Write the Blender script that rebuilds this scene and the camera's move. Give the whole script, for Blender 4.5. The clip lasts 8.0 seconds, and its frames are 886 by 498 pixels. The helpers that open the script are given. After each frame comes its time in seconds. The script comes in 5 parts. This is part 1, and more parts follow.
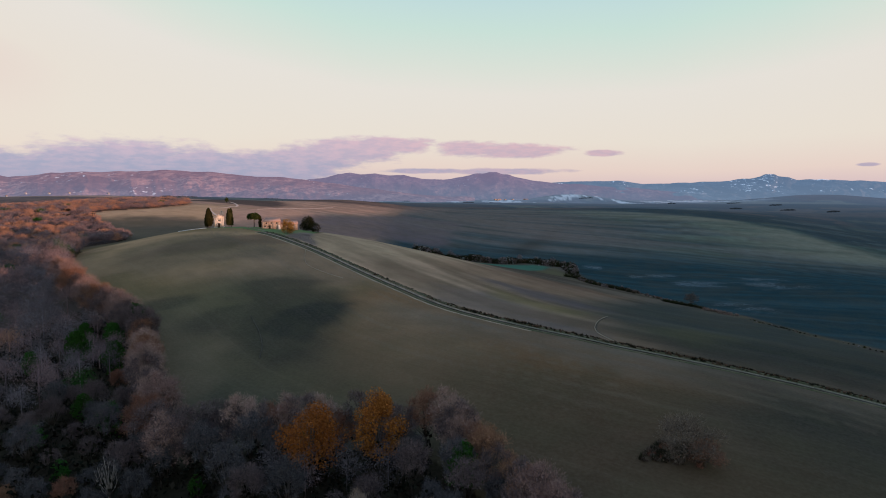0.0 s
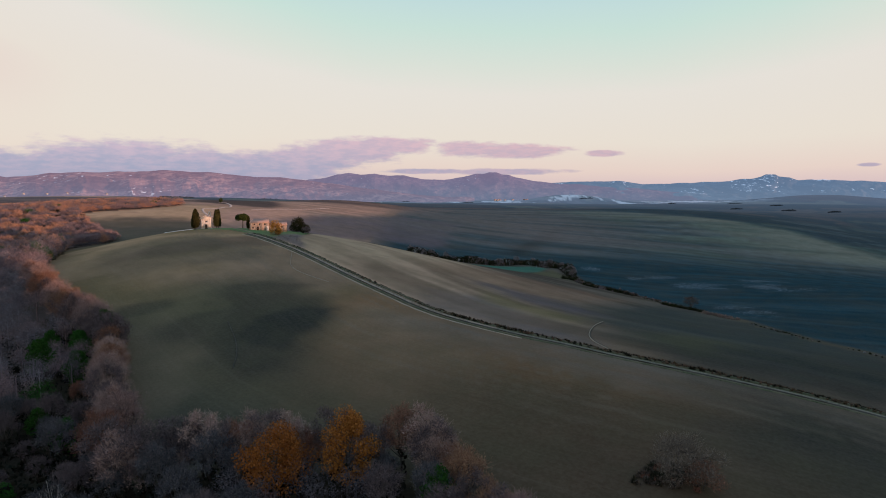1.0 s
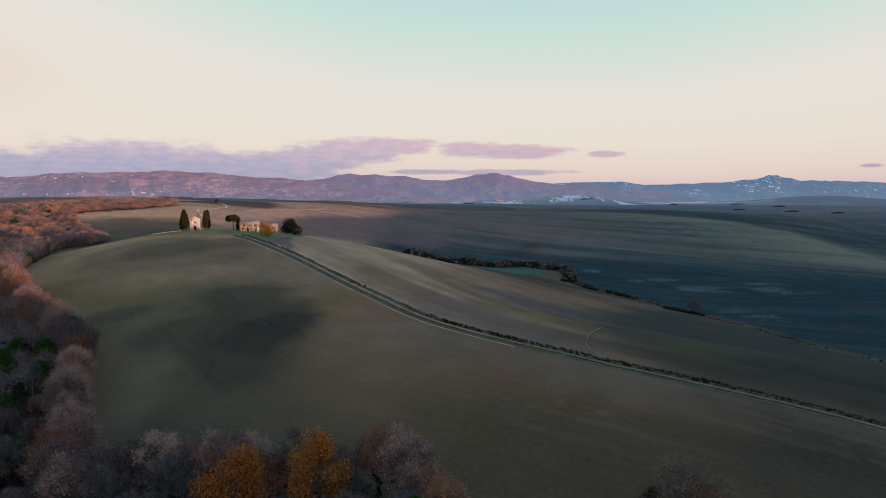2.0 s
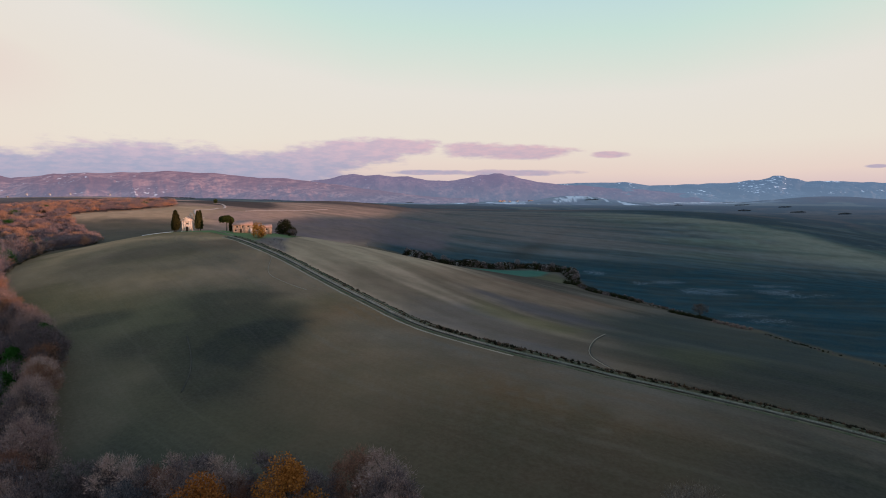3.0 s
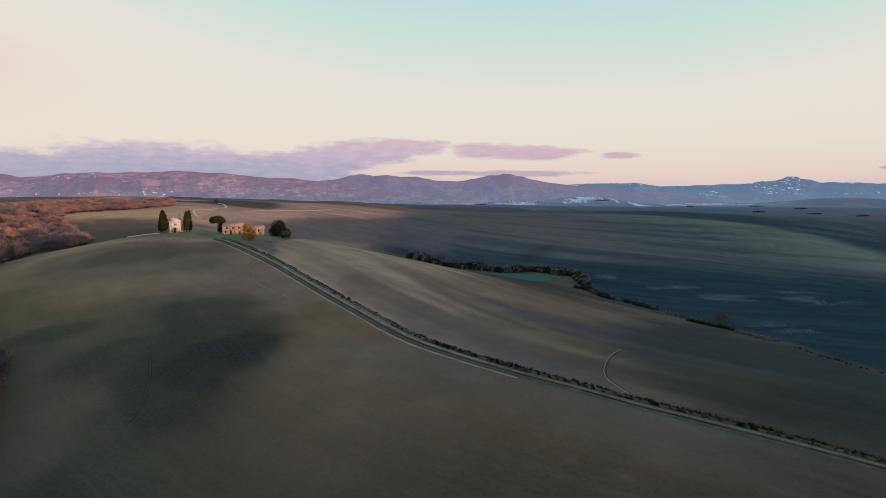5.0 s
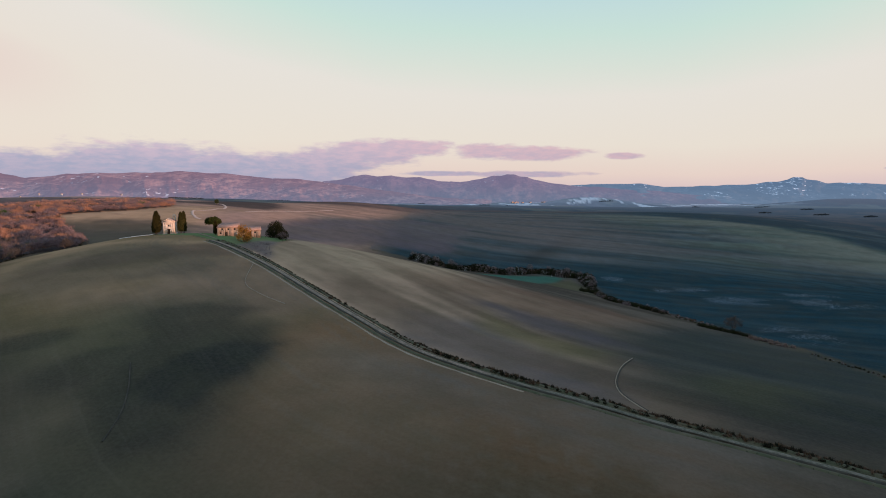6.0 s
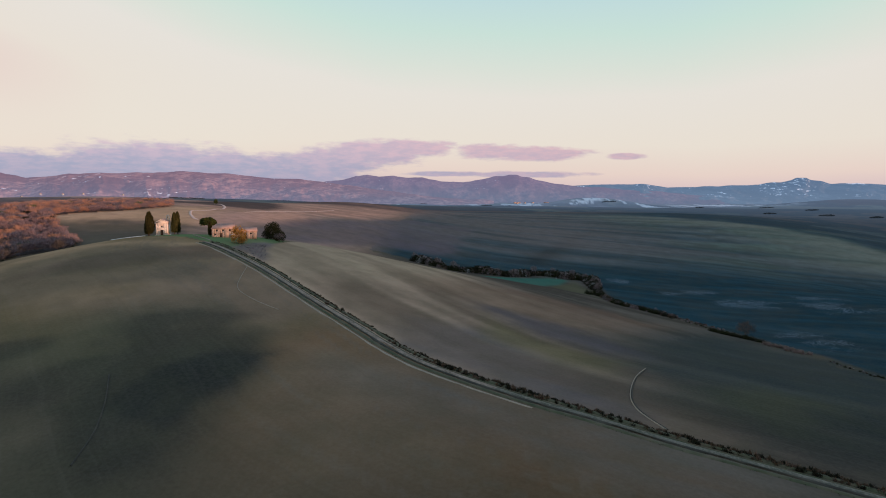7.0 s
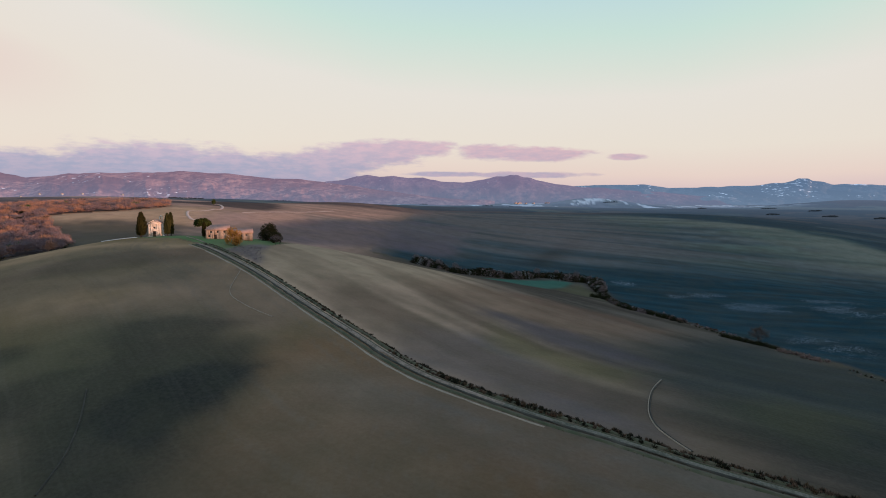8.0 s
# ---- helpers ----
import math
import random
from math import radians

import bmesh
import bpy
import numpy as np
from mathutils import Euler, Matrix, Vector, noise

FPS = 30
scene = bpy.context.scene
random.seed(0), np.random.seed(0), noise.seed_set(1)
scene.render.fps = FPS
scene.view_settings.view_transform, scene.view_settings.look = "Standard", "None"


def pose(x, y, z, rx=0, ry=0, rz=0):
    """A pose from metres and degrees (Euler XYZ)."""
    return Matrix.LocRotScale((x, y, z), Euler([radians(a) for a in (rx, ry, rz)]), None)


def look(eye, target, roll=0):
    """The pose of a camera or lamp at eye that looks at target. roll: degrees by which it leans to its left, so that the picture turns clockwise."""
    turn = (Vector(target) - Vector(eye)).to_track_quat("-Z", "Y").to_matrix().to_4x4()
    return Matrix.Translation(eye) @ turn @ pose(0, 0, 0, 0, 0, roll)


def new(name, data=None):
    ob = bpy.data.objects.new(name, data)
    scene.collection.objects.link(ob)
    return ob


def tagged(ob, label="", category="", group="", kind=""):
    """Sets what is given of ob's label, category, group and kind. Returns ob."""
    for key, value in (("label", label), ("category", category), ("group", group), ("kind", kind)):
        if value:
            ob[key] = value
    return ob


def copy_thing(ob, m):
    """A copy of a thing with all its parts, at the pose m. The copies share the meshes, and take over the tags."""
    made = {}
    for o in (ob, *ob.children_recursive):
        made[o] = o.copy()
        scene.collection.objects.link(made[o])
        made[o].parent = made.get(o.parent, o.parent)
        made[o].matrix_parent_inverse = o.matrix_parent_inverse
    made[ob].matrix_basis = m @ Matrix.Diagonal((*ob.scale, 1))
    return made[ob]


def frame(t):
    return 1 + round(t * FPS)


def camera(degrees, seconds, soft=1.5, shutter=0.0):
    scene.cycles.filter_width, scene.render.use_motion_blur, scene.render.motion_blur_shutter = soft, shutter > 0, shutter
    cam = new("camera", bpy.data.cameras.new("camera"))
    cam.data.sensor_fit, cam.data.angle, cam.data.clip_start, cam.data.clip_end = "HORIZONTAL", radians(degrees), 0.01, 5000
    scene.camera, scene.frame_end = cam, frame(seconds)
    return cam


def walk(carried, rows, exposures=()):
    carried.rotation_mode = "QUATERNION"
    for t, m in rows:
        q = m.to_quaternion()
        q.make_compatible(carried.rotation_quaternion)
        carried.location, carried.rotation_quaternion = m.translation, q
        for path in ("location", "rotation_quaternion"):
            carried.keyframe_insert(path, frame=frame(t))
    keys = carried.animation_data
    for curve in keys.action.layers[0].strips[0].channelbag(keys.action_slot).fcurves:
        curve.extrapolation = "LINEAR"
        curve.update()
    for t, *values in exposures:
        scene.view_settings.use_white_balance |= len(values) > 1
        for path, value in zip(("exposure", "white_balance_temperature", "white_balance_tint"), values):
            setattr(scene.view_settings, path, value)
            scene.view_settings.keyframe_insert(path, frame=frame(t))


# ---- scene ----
cam = camera(73.7, 8.0, soft=1.0)
PATH = [
    (0, (0.00, 0.00, 24.00), (0.00, 99.52, 14.20), 0.00),
    (0.5, (2.47, 4.76, 24.02), (2.42, 104.28, 14.25), -0.01),
    (1, (4.72, 9.64, 24.01), (4.64, 109.16, 14.26), -0.01),
    (1.5, (6.75, 14.63, 23.97), (6.59, 114.16, 14.27), 0.01),
    (3, (11.59, 30.14, 23.73), (10.60, 129.67, 14.17), 0.05),
    (3.5, (12.77, 35.44, 23.62), (11.38, 134.97, 14.08), 0.09),
    (4, (13.74, 40.78, 23.50), (11.96, 140.31, 13.98), 0.12),
    (4.5, (14.50, 46.15, 23.39), (12.33, 145.67, 13.88), 0.16),
    (6, (15.50, 62.29, 23.11), (12.37, 161.80, 13.73), 0.20),
    (6.5, (15.41, 67.63, 23.05), (12.07, 167.14, 13.69), 0.23),
    (7, (15.11, 72.94, 23.02), (11.64, 172.44, 13.69), 0.25),
    (7.5, (14.60, 78.19, 23.02), (11.09, 177.69, 13.74), 0.29),
    (8, (13.87, 83.37, 23.05), (10.32, 182.87, 13.77), 0.32),
]
walk(cam, [(t, look(eye, target, roll)) for t, eye, target, roll in PATH])


# ---- light: a low sun behind the right shoulder, wide evening sky ----
SUN_AZ, SUN_EL = radians(117), radians(4.2)      # clockwise from +y, above the horizon
SUN_DIR = Vector((math.sin(SUN_AZ) * math.cos(SUN_EL), math.cos(SUN_AZ) * math.cos(SUN_EL), math.sin(SUN_EL)))
sun = new("sun", bpy.data.lights.new("sun", "SUN"))
sun.data.energy, sun.data.angle, sun.data.color = 5.0, radians(0.55), (1.0, 0.53, 0.36)
sun.matrix_world = look(SUN_DIR * 100, (0, 0, 0))


class Nodes:
    """Short hand for a node tree."""

    def __init__(self, tree):
        self.tree = tree
        tree.nodes.clear()

    def add(self, kind):
        return self.tree.nodes.new(kind)

    def put(self, socket, value):
        if isinstance(value, bpy.types.NodeSocket):
            self.tree.links.new(value, socket)
        else:
            socket.default_value = value

    def math(self, op, a, b=0.0, c=0.0):
        node = self.add("ShaderNodeMath")
        node.operation = op
        for n, v in enumerate((a, b, c)):
            self.put(node.inputs[n], v)
        return node.outputs[0]

    def step(self, x, lo, hi):
        node = self.add("ShaderNodeMapRange")
        node.interpolation_type = "SMOOTHSTEP"
        for n, v in enumerate((x, lo, hi, 0.0, 1.0)):
            self.put(node.inputs[n], v)
        return node.outputs[0]

    def mix(self, factor, a, b, blend="MIX"):
        node = self.add("ShaderNodeMix")
        node.data_type, node.blend_type = "RGBA", blend
        self.put(node.inputs[0], factor)
        self.put(node.inputs[6], (*a, 1) if isinstance(a, tuple) else a)
        self.put(node.inputs[7], (*b, 1) if isinstance(b, tuple) else b)
        return node.outputs[2]

    def noise(self, vector, scale, detail=4.0, rough=0.55):
        node = self.add("ShaderNodeTexNoise")
        self.put(node.inputs["Vector"], vector)
        node.inputs["Scale"].default_value, node.inputs["Detail"].default_value = scale, detail
        node.inputs["Roughness"].default_value = rough
        return node.outputs["Fac"]

    def ramp(self, x, stops):
        node = self.add("ShaderNodeValToRGB")
        self.put(node.inputs[0], x)
        band = node.color_ramp
        while len(band.elements) < len(stops):
            band.elements.new(0.5)
        for element, (at, colour) in zip(band.elements, stops):
            element.position, element.color = at, (*colour, 1)
        return node.outputs[0]


def build_sky():
    world = bpy.data.worlds.new("sky")
    scene.world = world
    world.use_nodes = True
    n = Nodes(world.node_tree)
    way = n.add("ShaderNodeTexCoord").outputs["Generated"]
    split = n.add("ShaderNodeSeparateXYZ")
    n.put(split.inputs[0], way)
    x, y, z = split.outputs
    azimuth = n.math("ARCTAN2", x, y)
    # the clear evening gradient: rose at the horizon, cream, then pale teal
    off = n.math("SUBTRACT", azimuth, 0.17)
    sag = n.math("MINIMUM", n.math("MULTIPLY", off, off), 1.0)
    broad = n.noise(way, 2.2, 2.0)
    height = n.math("ADD", z, n.math("MULTIPLY", n.math("SUBTRACT", broad, 0.5), 0.04))
    height = n.math("SUBTRACT", height, n.math("MULTIPLY", n.math("MULTIPLY", sag, 0.2), n.step(z, 0.05, 0.2)))
    clear = n.ramp(height, [(0.0, (0.66, 0.51, 0.55)), (0.03, (0.785, 0.635, 0.585)), (0.075, (0.80, 0.725, 0.65)), (0.15, (0.79, 0.745, 0.69)),
                            (0.19, (0.70, 0.745, 0.675)), (0.245, (0.585, 0.745, 0.68)), (0.30, (0.52, 0.70, 0.72)),
                            (0.55, (0.38, 0.54, 0.76)), (1.0, (0.29, 0.45, 0.78))])
    # long low clouds: centre azimuth, elevation, half width, half height
    flat = n.add("ShaderNodeCombineXYZ")
    n.put(flat.inputs[0], n.math("MULTIPLY", azimuth, 17.0))
    n.put(flat.inputs[1], n.math("MULTIPLY", z, 62.0))
    rag = n.math("MULTIPLY", n.math("SUBTRACT", n.noise(flat.outputs[0], 1.3, 7.0, 0.62), 0.49), 1.25)
    cloud = None
    for ca, ce, wa, we in ((-0.72, 0.030, 0.34, 0.033), (-0.49, 0.042, 0.16, 0.039), (-0.36, 0.036, 0.17, 0.033), (-0.22, 0.052, 0.11, 0.024), (-0.15, 0.066, 0.10, 0.024), (-0.09, 0.075, 0.085, 0.017),
                           (-0.28, 0.031, 0.13, 0.017), (0.045, 0.070, 0.07, 0.015), (0.115, 0.066, 0.10, 0.013), (0.262, 0.0605, 0.034, 0.0058), (0.10, 0.032, 0.12, 0.006), (-0.03, 0.033, 0.08, 0.005),
                           (0.62, 0.036, 0.014, 0.003), (-1.0, 0.04, 0.3, 0.03)):
        a = n.math("DIVIDE", n.math("SUBTRACT", azimuth, ca), wa)
        e = n.math("DIVIDE", n.math("SUBTRACT", z, ce), we)
        inside = n.math("SUBTRACT", 1.0, n.math("SQRT", n.math("ADD", n.math("MULTIPLY", a, a), n.math("MULTIPLY", e, e))))
        cloud = inside if cloud is None else n.math("MAXIMUM", cloud, inside)
    body = n.math("MULTIPLY", n.step(n.math("ADD", cloud, rag), -0.06, 0.42), 0.92)
    folds = n.noise(flat.outputs[0], 2.1, 6.0, 0.62)
    low = n.step(azimuth, -0.5, 0.25)
    crest = n.step(z, 0.035, 0.082)
    warm = n.math("ADD", n.math("MULTIPLY", crest, 0.62), n.math("MULTIPLY", n.step(folds, 0.36, 0.66), 0.45))
    tone = n.mix(warm, n.mix(low, (0.30, 0.345, 0.53), (0.42, 0.375, 0.51)), n.mix(low, (0.60, 0.455, 0.59), (0.69, 0.455, 0.525)))
    seen = n.mix(body, clear, tone)
    # haze close to the horizon on the far side from the sun
    rim = n.math("MULTIPLY", n.math("SUBTRACT", 1.0, n.step(z, 0.0, 0.05)), n.math("SUBTRACT", 1.0, n.step(azimuth, -0.45, 0.1)))
    seen = n.mix(n.math("MULTIPLY", rim, 0.8), seen, (0.36, 0.37, 0.52))
    nishita = n.add("ShaderNodeTexSky")
    nishita.sky_type, nishita.sun_disc, nishita.sun_elevation, nishita.sun_rotation = "NISHITA", False, SUN_EL, SUN_AZ
    base, glow, total = n.add("ShaderNodeBackground"), n.add("ShaderNodeBackground"), n.add("ShaderNodeAddShader")
    n.put(base.inputs[0], nishita.outputs[0])
    base.inputs[1].default_value = 0.015
    n.put(glow.inputs[0], seen)
    glow.inputs[1].default_value = 0.97
    n.put(total.inputs[0], base.outputs[0])
    n.put(total.inputs[1], glow.outputs[0])
    n.put(n.add("ShaderNodeOutputWorld").inputs[0], total.outputs[0])


build_sky()

# ---- materials ----
MATS = {}


def plain(name, colour, rough=0.9, vary=0.25, scale=1.0, other=None, bump=0.0, metal=0.0, spread=0.0, sheen=None):
    """A matt surface with grain and stains at two scales; spread: how far objects differ from one another."""
    mat = bpy.data.materials.new(name)
    mat.use_nodes = True
    n = Nodes(mat.node_tree)
    where = n.add("ShaderNodeTexCoord").outputs["Object"]
    fine, wide = n.noise(where, scale * 6, 5.0), n.noise(where, scale * 0.7, 3.0)
    other = other or tuple(c * 0.55 for c in colour)
    tint = n.mix(n.math("MULTIPLY", n.step(wide, 0.3, 0.7), min(1.0, vary * 2)), colour, other)
    tint = n.mix(n.math("MULTIPLY", n.step(fine, 0.35, 0.75), vary), tint, tuple(min(1, c * 1.5) for c in colour))
    if spread:
        chance = n.add("ShaderNodeObjectInfo").outputs["Random"]
        shade = n.add("ShaderNodeHueSaturation")
        n.put(shade.inputs["Value"], n.math("ADD", 1 - spread, n.math("MULTIPLY", chance, 2 * spread)))
        n.put(shade.inputs["Color"], tint)
        tint = shade.outputs[0]
    body = n.add("ShaderNodeBsdfPrincipled")
    n.put(body.inputs["Base Color"], tint)
    body.inputs["Roughness"].default_value, body.inputs["Metallic"].default_value = rough, metal
    body.inputs["Specular IOR Level"].default_value = 0.25
    if bump:
        b = n.add("ShaderNodeBump")
        b.inputs["Strength"].default_value, b.inputs["Distance"].default_value = 0.6, bump
        n.put(b.inputs["Height"], fine)
        n.put(body.inputs["Normal"], b.outputs[0])
    n.put(n.add("ShaderNodeOutputMaterial").inputs[0], body.outputs[0])
    MATS[name] = mat
    return mat


def island(name, colours, rough=0.9, through_light=0.0):
    """Foliage or twigs: each island takes a tone between the given ones."""
    mat = bpy.data.materials.new(name)
    mat.use_nodes = True
    n = Nodes(mat.node_tree)
    chance = n.add("ShaderNodeNewGeometry").outputs["Random Per Island"]
    stops = [(k / max(1, len(colours) - 1), c) for k, c in enumerate(colours)]
    tint = n.ramp(chance, stops)
    one = n.add("ShaderNodeObjectInfo").outputs["Random"]
    shade = n.add("ShaderNodeHueSaturation")
    n.put(shade.inputs["Value"], n.math("ADD", 0.78, n.math("MULTIPLY", one, 0.44)))
    n.put(shade.inputs["Hue"], n.math("ADD", 0.49, n.math("MULTIPLY", one, 0.02)))
    n.put(shade.inputs["Color"], tint)
    leaf, glass, total = n.add("ShaderNodeBsdfDiffuse"), n.add("ShaderNodeBsdfTranslucent"), n.add("ShaderNodeMixShader")
    n.put(leaf.inputs[0], shade.outputs[0])
    n.put(glass.inputs[0], shade.outputs[0])
    total.inputs[0].default_value = through_light
    n.put(total.inputs[1], leaf.outputs[0])
    n.put(total.inputs[2], glass.outputs[0])
    n.put(n.add("ShaderNodeOutputMaterial").inputs[0], total.outputs[0])
    MATS[name] = mat
    return mat


def land_material(name, distant=False):
    """Fields: the tone of each field from its layer, clods, sprouting rows and drill lines on top."""
    mat = bpy.data.materials.new(name)
    mat.use_nodes = True
    n = Nodes(mat.node_tree)
    where = n.add("ShaderNodeTexCoord").outputs["Object"]
    tone_layer, lane_layer = n.add("ShaderNodeAttribute"), n.add("ShaderNodeAttribute")
    tone_layer.attribute_name, lane_layer.attribute_name = "tone", "lane"
    tone, lane = tone_layer.outputs["Color"], lane_layer.outputs["Fac"]
    clod, patch, wide = n.noise(where, 1.1, 6.0, 0.65), n.noise(where, 0.09, 5.0, 0.6), n.noise(where, 0.022, 4.0)
    drill = n.add("ShaderNodeCombineXYZ")
    n.put(drill.inputs[0], n.math("ADD", n.math("MULTIPLY", lane, 1.0), n.math("MULTIPLY", wide, 9.0)))
    n.put(drill.inputs[1], n.math("MULTIPLY", patch, 0.8))
    rows = n.noise(drill.outputs[0], 0.85, 3.0, 0.6)
    tint = n.mix(n.math("MULTIPLY", n.step(clod, 0.28, 0.72), 0.26), n.mix(0.28, tone, (0, 0, 0)), n.mix(0.22, tone, (0.30, 0.26, 0.2)))
    tint = n.mix(n.math("MULTIPLY", n.step(patch, 0.35, 0.7), 0.35), tint, n.mix(0.6, tint, (0.055, 0.06, 0.035)))
    tint = n.mix(n.math("MULTIPLY", n.step(rows, 0.5, 0.75), 0.09), tint, n.mix(0.5, tint, (0.26, 0.22, 0.18)))
    tint = n.mix(n.math("MULTIPLY", n.step(rows, 0.5, 0.3), 0.10), tint, n.mix(0.5, tint, (0, 0, 0)))
    tint = n.mix(n.math("MULTIPLY", n.step(wide, 0.4, 0.65), 0.25), tint, n.mix(0.5, tint, (0.10, 0.075, 0.05)))
    drift_layer, streak = n.add("ShaderNodeAttribute"), n.add("ShaderNodeMapping")
    drift_layer.attribute_name = "drift"
    n.put(streak.inputs[0], where)
    streak.inputs["Rotation"].default_value, streak.inputs["Scale"].default_value = (0, 0, 0.3), (0.6, 0.9, 1)
    grains = n.noise(streak.outputs[0], 1.3, 5.0, 0.7)
    snow = n.math("MULTIPLY", n.step(grains, 0.53, 0.60), drift_layer.outputs["Fac"])
    tint = n.mix(n.math("MULTIPLY", snow, 0.6), tint, (0.40, 0.46, 0.54))
    body, b = n.add("ShaderNodeBsdfPrincipled"), n.add("ShaderNodeBump")
    body.inputs["Roughness"].default_value, body.inputs["Specular IOR Level"].default_value = 1.0, 0.0
    n.put(body.inputs["Base Color"], tint)
    b.inputs["Strength"].default_value, b.inputs["Distance"].default_value = 0.35, 0.5
    n.put(b.inputs["Height"], n.math("ADD", clod, n.math("MULTIPLY", rows, 0.12)))
    n.put(body.inputs["Normal"], b.outputs[0])
    last = body.outputs[0]
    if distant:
        # distance haze painted on as blue emission that grows with range
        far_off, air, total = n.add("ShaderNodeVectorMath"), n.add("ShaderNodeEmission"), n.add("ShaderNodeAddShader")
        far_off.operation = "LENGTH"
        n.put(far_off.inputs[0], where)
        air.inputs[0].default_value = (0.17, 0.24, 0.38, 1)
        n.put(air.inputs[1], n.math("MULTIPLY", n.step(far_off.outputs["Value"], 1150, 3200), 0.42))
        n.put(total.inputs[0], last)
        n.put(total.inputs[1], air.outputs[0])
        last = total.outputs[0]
    n.put(n.add("ShaderNodeOutputMaterial").inputs[0], last)
    MATS[name] = mat


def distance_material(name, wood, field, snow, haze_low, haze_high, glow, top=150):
    """Hills kilometres away: woods, fields and snow, the evening air painted on as emission."""
    mat = bpy.data.materials.new(name)
    mat.use_nodes = True
    n = Nodes(mat.node_tree)
    where = n.add("ShaderNodeTexCoord").outputs["Object"]
    split = n.add("ShaderNodeSeparateXYZ")
    n.put(split.inputs[0], where)
    squash = n.add("ShaderNodeMapping")
    n.put(squash.inputs[0], where)
    squash.inputs["Scale"].default_value = (1, 0.35, 2.2)
    spots, wide = n.noise(squash.outputs[0], 0.030, 8.0, 0.68), n.noise(squash.outputs[0], 0.0052, 4.0, 0.6)
    white, drift = n.noise(squash.outputs[0], 0.040, 7.0, 0.66), n.noise(where, 0.0032, 3.0)
    tint = n.mix(n.step(spots, 0.38, 0.64), wood, field)
    tint = n.mix(n.math("MULTIPLY", n.step(wide, 0.42, 0.58), 0.8), tint, tuple(c * 0.8 for c in wood))
    cover = n.step(n.math("ADD", white, n.math("MULTIPLY", n.math("SUBTRACT", drift, 0.5), 0.55)), snow, snow + 0.07)
    tint = n.mix(n.math("MULTIPLY", cover, n.step(split.outputs[2], -8, 30)), tint, (0.70, 0.74, 0.80))
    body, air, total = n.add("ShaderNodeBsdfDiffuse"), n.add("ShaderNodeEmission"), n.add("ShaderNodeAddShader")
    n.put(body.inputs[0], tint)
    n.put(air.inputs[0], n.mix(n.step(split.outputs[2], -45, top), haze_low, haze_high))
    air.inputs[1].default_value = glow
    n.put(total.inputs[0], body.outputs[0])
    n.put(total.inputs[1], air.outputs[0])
    n.put(n.add("ShaderNodeOutputMaterial").inputs[0], total.outputs[0])
    MATS[name] = mat


land_material("land")
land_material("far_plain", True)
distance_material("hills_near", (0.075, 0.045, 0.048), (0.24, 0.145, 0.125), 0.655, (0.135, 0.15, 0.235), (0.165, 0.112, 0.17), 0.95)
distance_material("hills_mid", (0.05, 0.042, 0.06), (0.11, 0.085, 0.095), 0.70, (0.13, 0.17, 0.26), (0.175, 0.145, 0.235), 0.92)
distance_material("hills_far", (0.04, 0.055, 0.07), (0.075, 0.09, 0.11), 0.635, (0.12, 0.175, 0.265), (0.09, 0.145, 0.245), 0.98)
plain("travertine", (0.54, 0.475, 0.42), 0.8, 0.2, 0.8, (0.46, 0.40, 0.35), 0.01)
plain("trim_stone", (0.57, 0.51, 0.455), 0.75, 0.15, 1.0, (0.55, 0.49, 0.43))
plain("rubble_wall", (0.36, 0.275, 0.22), 0.95, 0.6, 0.9, (0.24, 0.18, 0.145), 0.03)
plain("roof_tile", (0.36, 0.235, 0.19), 0.9, 0.5, 0.8, (0.27, 0.18, 0.15), 0.03, spread=0.05)
plain("door_wood", (0.045, 0.03, 0.022), 0.6, 0.3, 2.0)
plain("dark_pane", (0.02, 0.022, 0.025), 0.2, 0.1, 1.0)
plain("bark", (0.075, 0.065, 0.06), 0.95, 0.4, 2.0, bump=0.02)
plain("pale_bark", (0.34, 0.31, 0.29), 0.9, 0.4, 2.0, bump=0.02)
plain("gravel", (0.235, 0.185, 0.145), 1.0, 0.7, 0.3, (0.12, 0.098, 0.075), 0.03)
plain("worn_track", (0.135, 0.125, 0.100), 1.0, 0.8, 0.3, (0.065, 0.070, 0.050), 0.03)
plain("white_gravel", (0.60, 0.57, 0.53), 1.0, 0.3, 0.5, (0.4, 0.38, 0.35), 0.03)
plain("verge_grass", (0.045, 0.055, 0.030), 1.0, 0.7, 0.3, (0.11, 0.095, 0.065), 0.05)
plain("dry_margin", (0.27, 0.225, 0.17), 1.0, 0.4, 0.4, (0.20, 0.17, 0.13), 0.03)
plain("dark_earth", (0.035, 0.034, 0.028), 1.0, 0.4, 0.4, (0.075, 0.07, 0.055), 0.03)
plain("pink_gravel", (0.46, 0.34, 0.29), 1.0, 0.3, 0.3, (0.38, 0.29, 0.25), 0.03)
plain("plaster_white", (0.72, 0.69, 0.64), 0.9, 0.15, 1.0)
plain("plaster_grey", (0.34, 0.36, 0.40), 0.9, 0.15, 1.0)
plain("pond_water", (0.05, 0.13, 0.12), 0.25, 0.2, 0.05)
plain("pale_stone", (0.60, 0.57, 0.52), 0.9, 0.3, 1.0)
plain("bell_bronze", (0.12, 0.09, 0.05), 0.5, 0.3, 2.0, metal=0.8)
island("twigs_grey", [(0.016, 0.020, 0.027), (0.050, 0.052, 0.062), (0.15, 0.143, 0.15), (0.026, 0.030, 0.038)])
island("twigs_mauve", [(0.034, 0.030, 0.038), (0.095, 0.078, 0.084), (0.20, 0.155, 0.155), (0.05, 0.043, 0.050)])
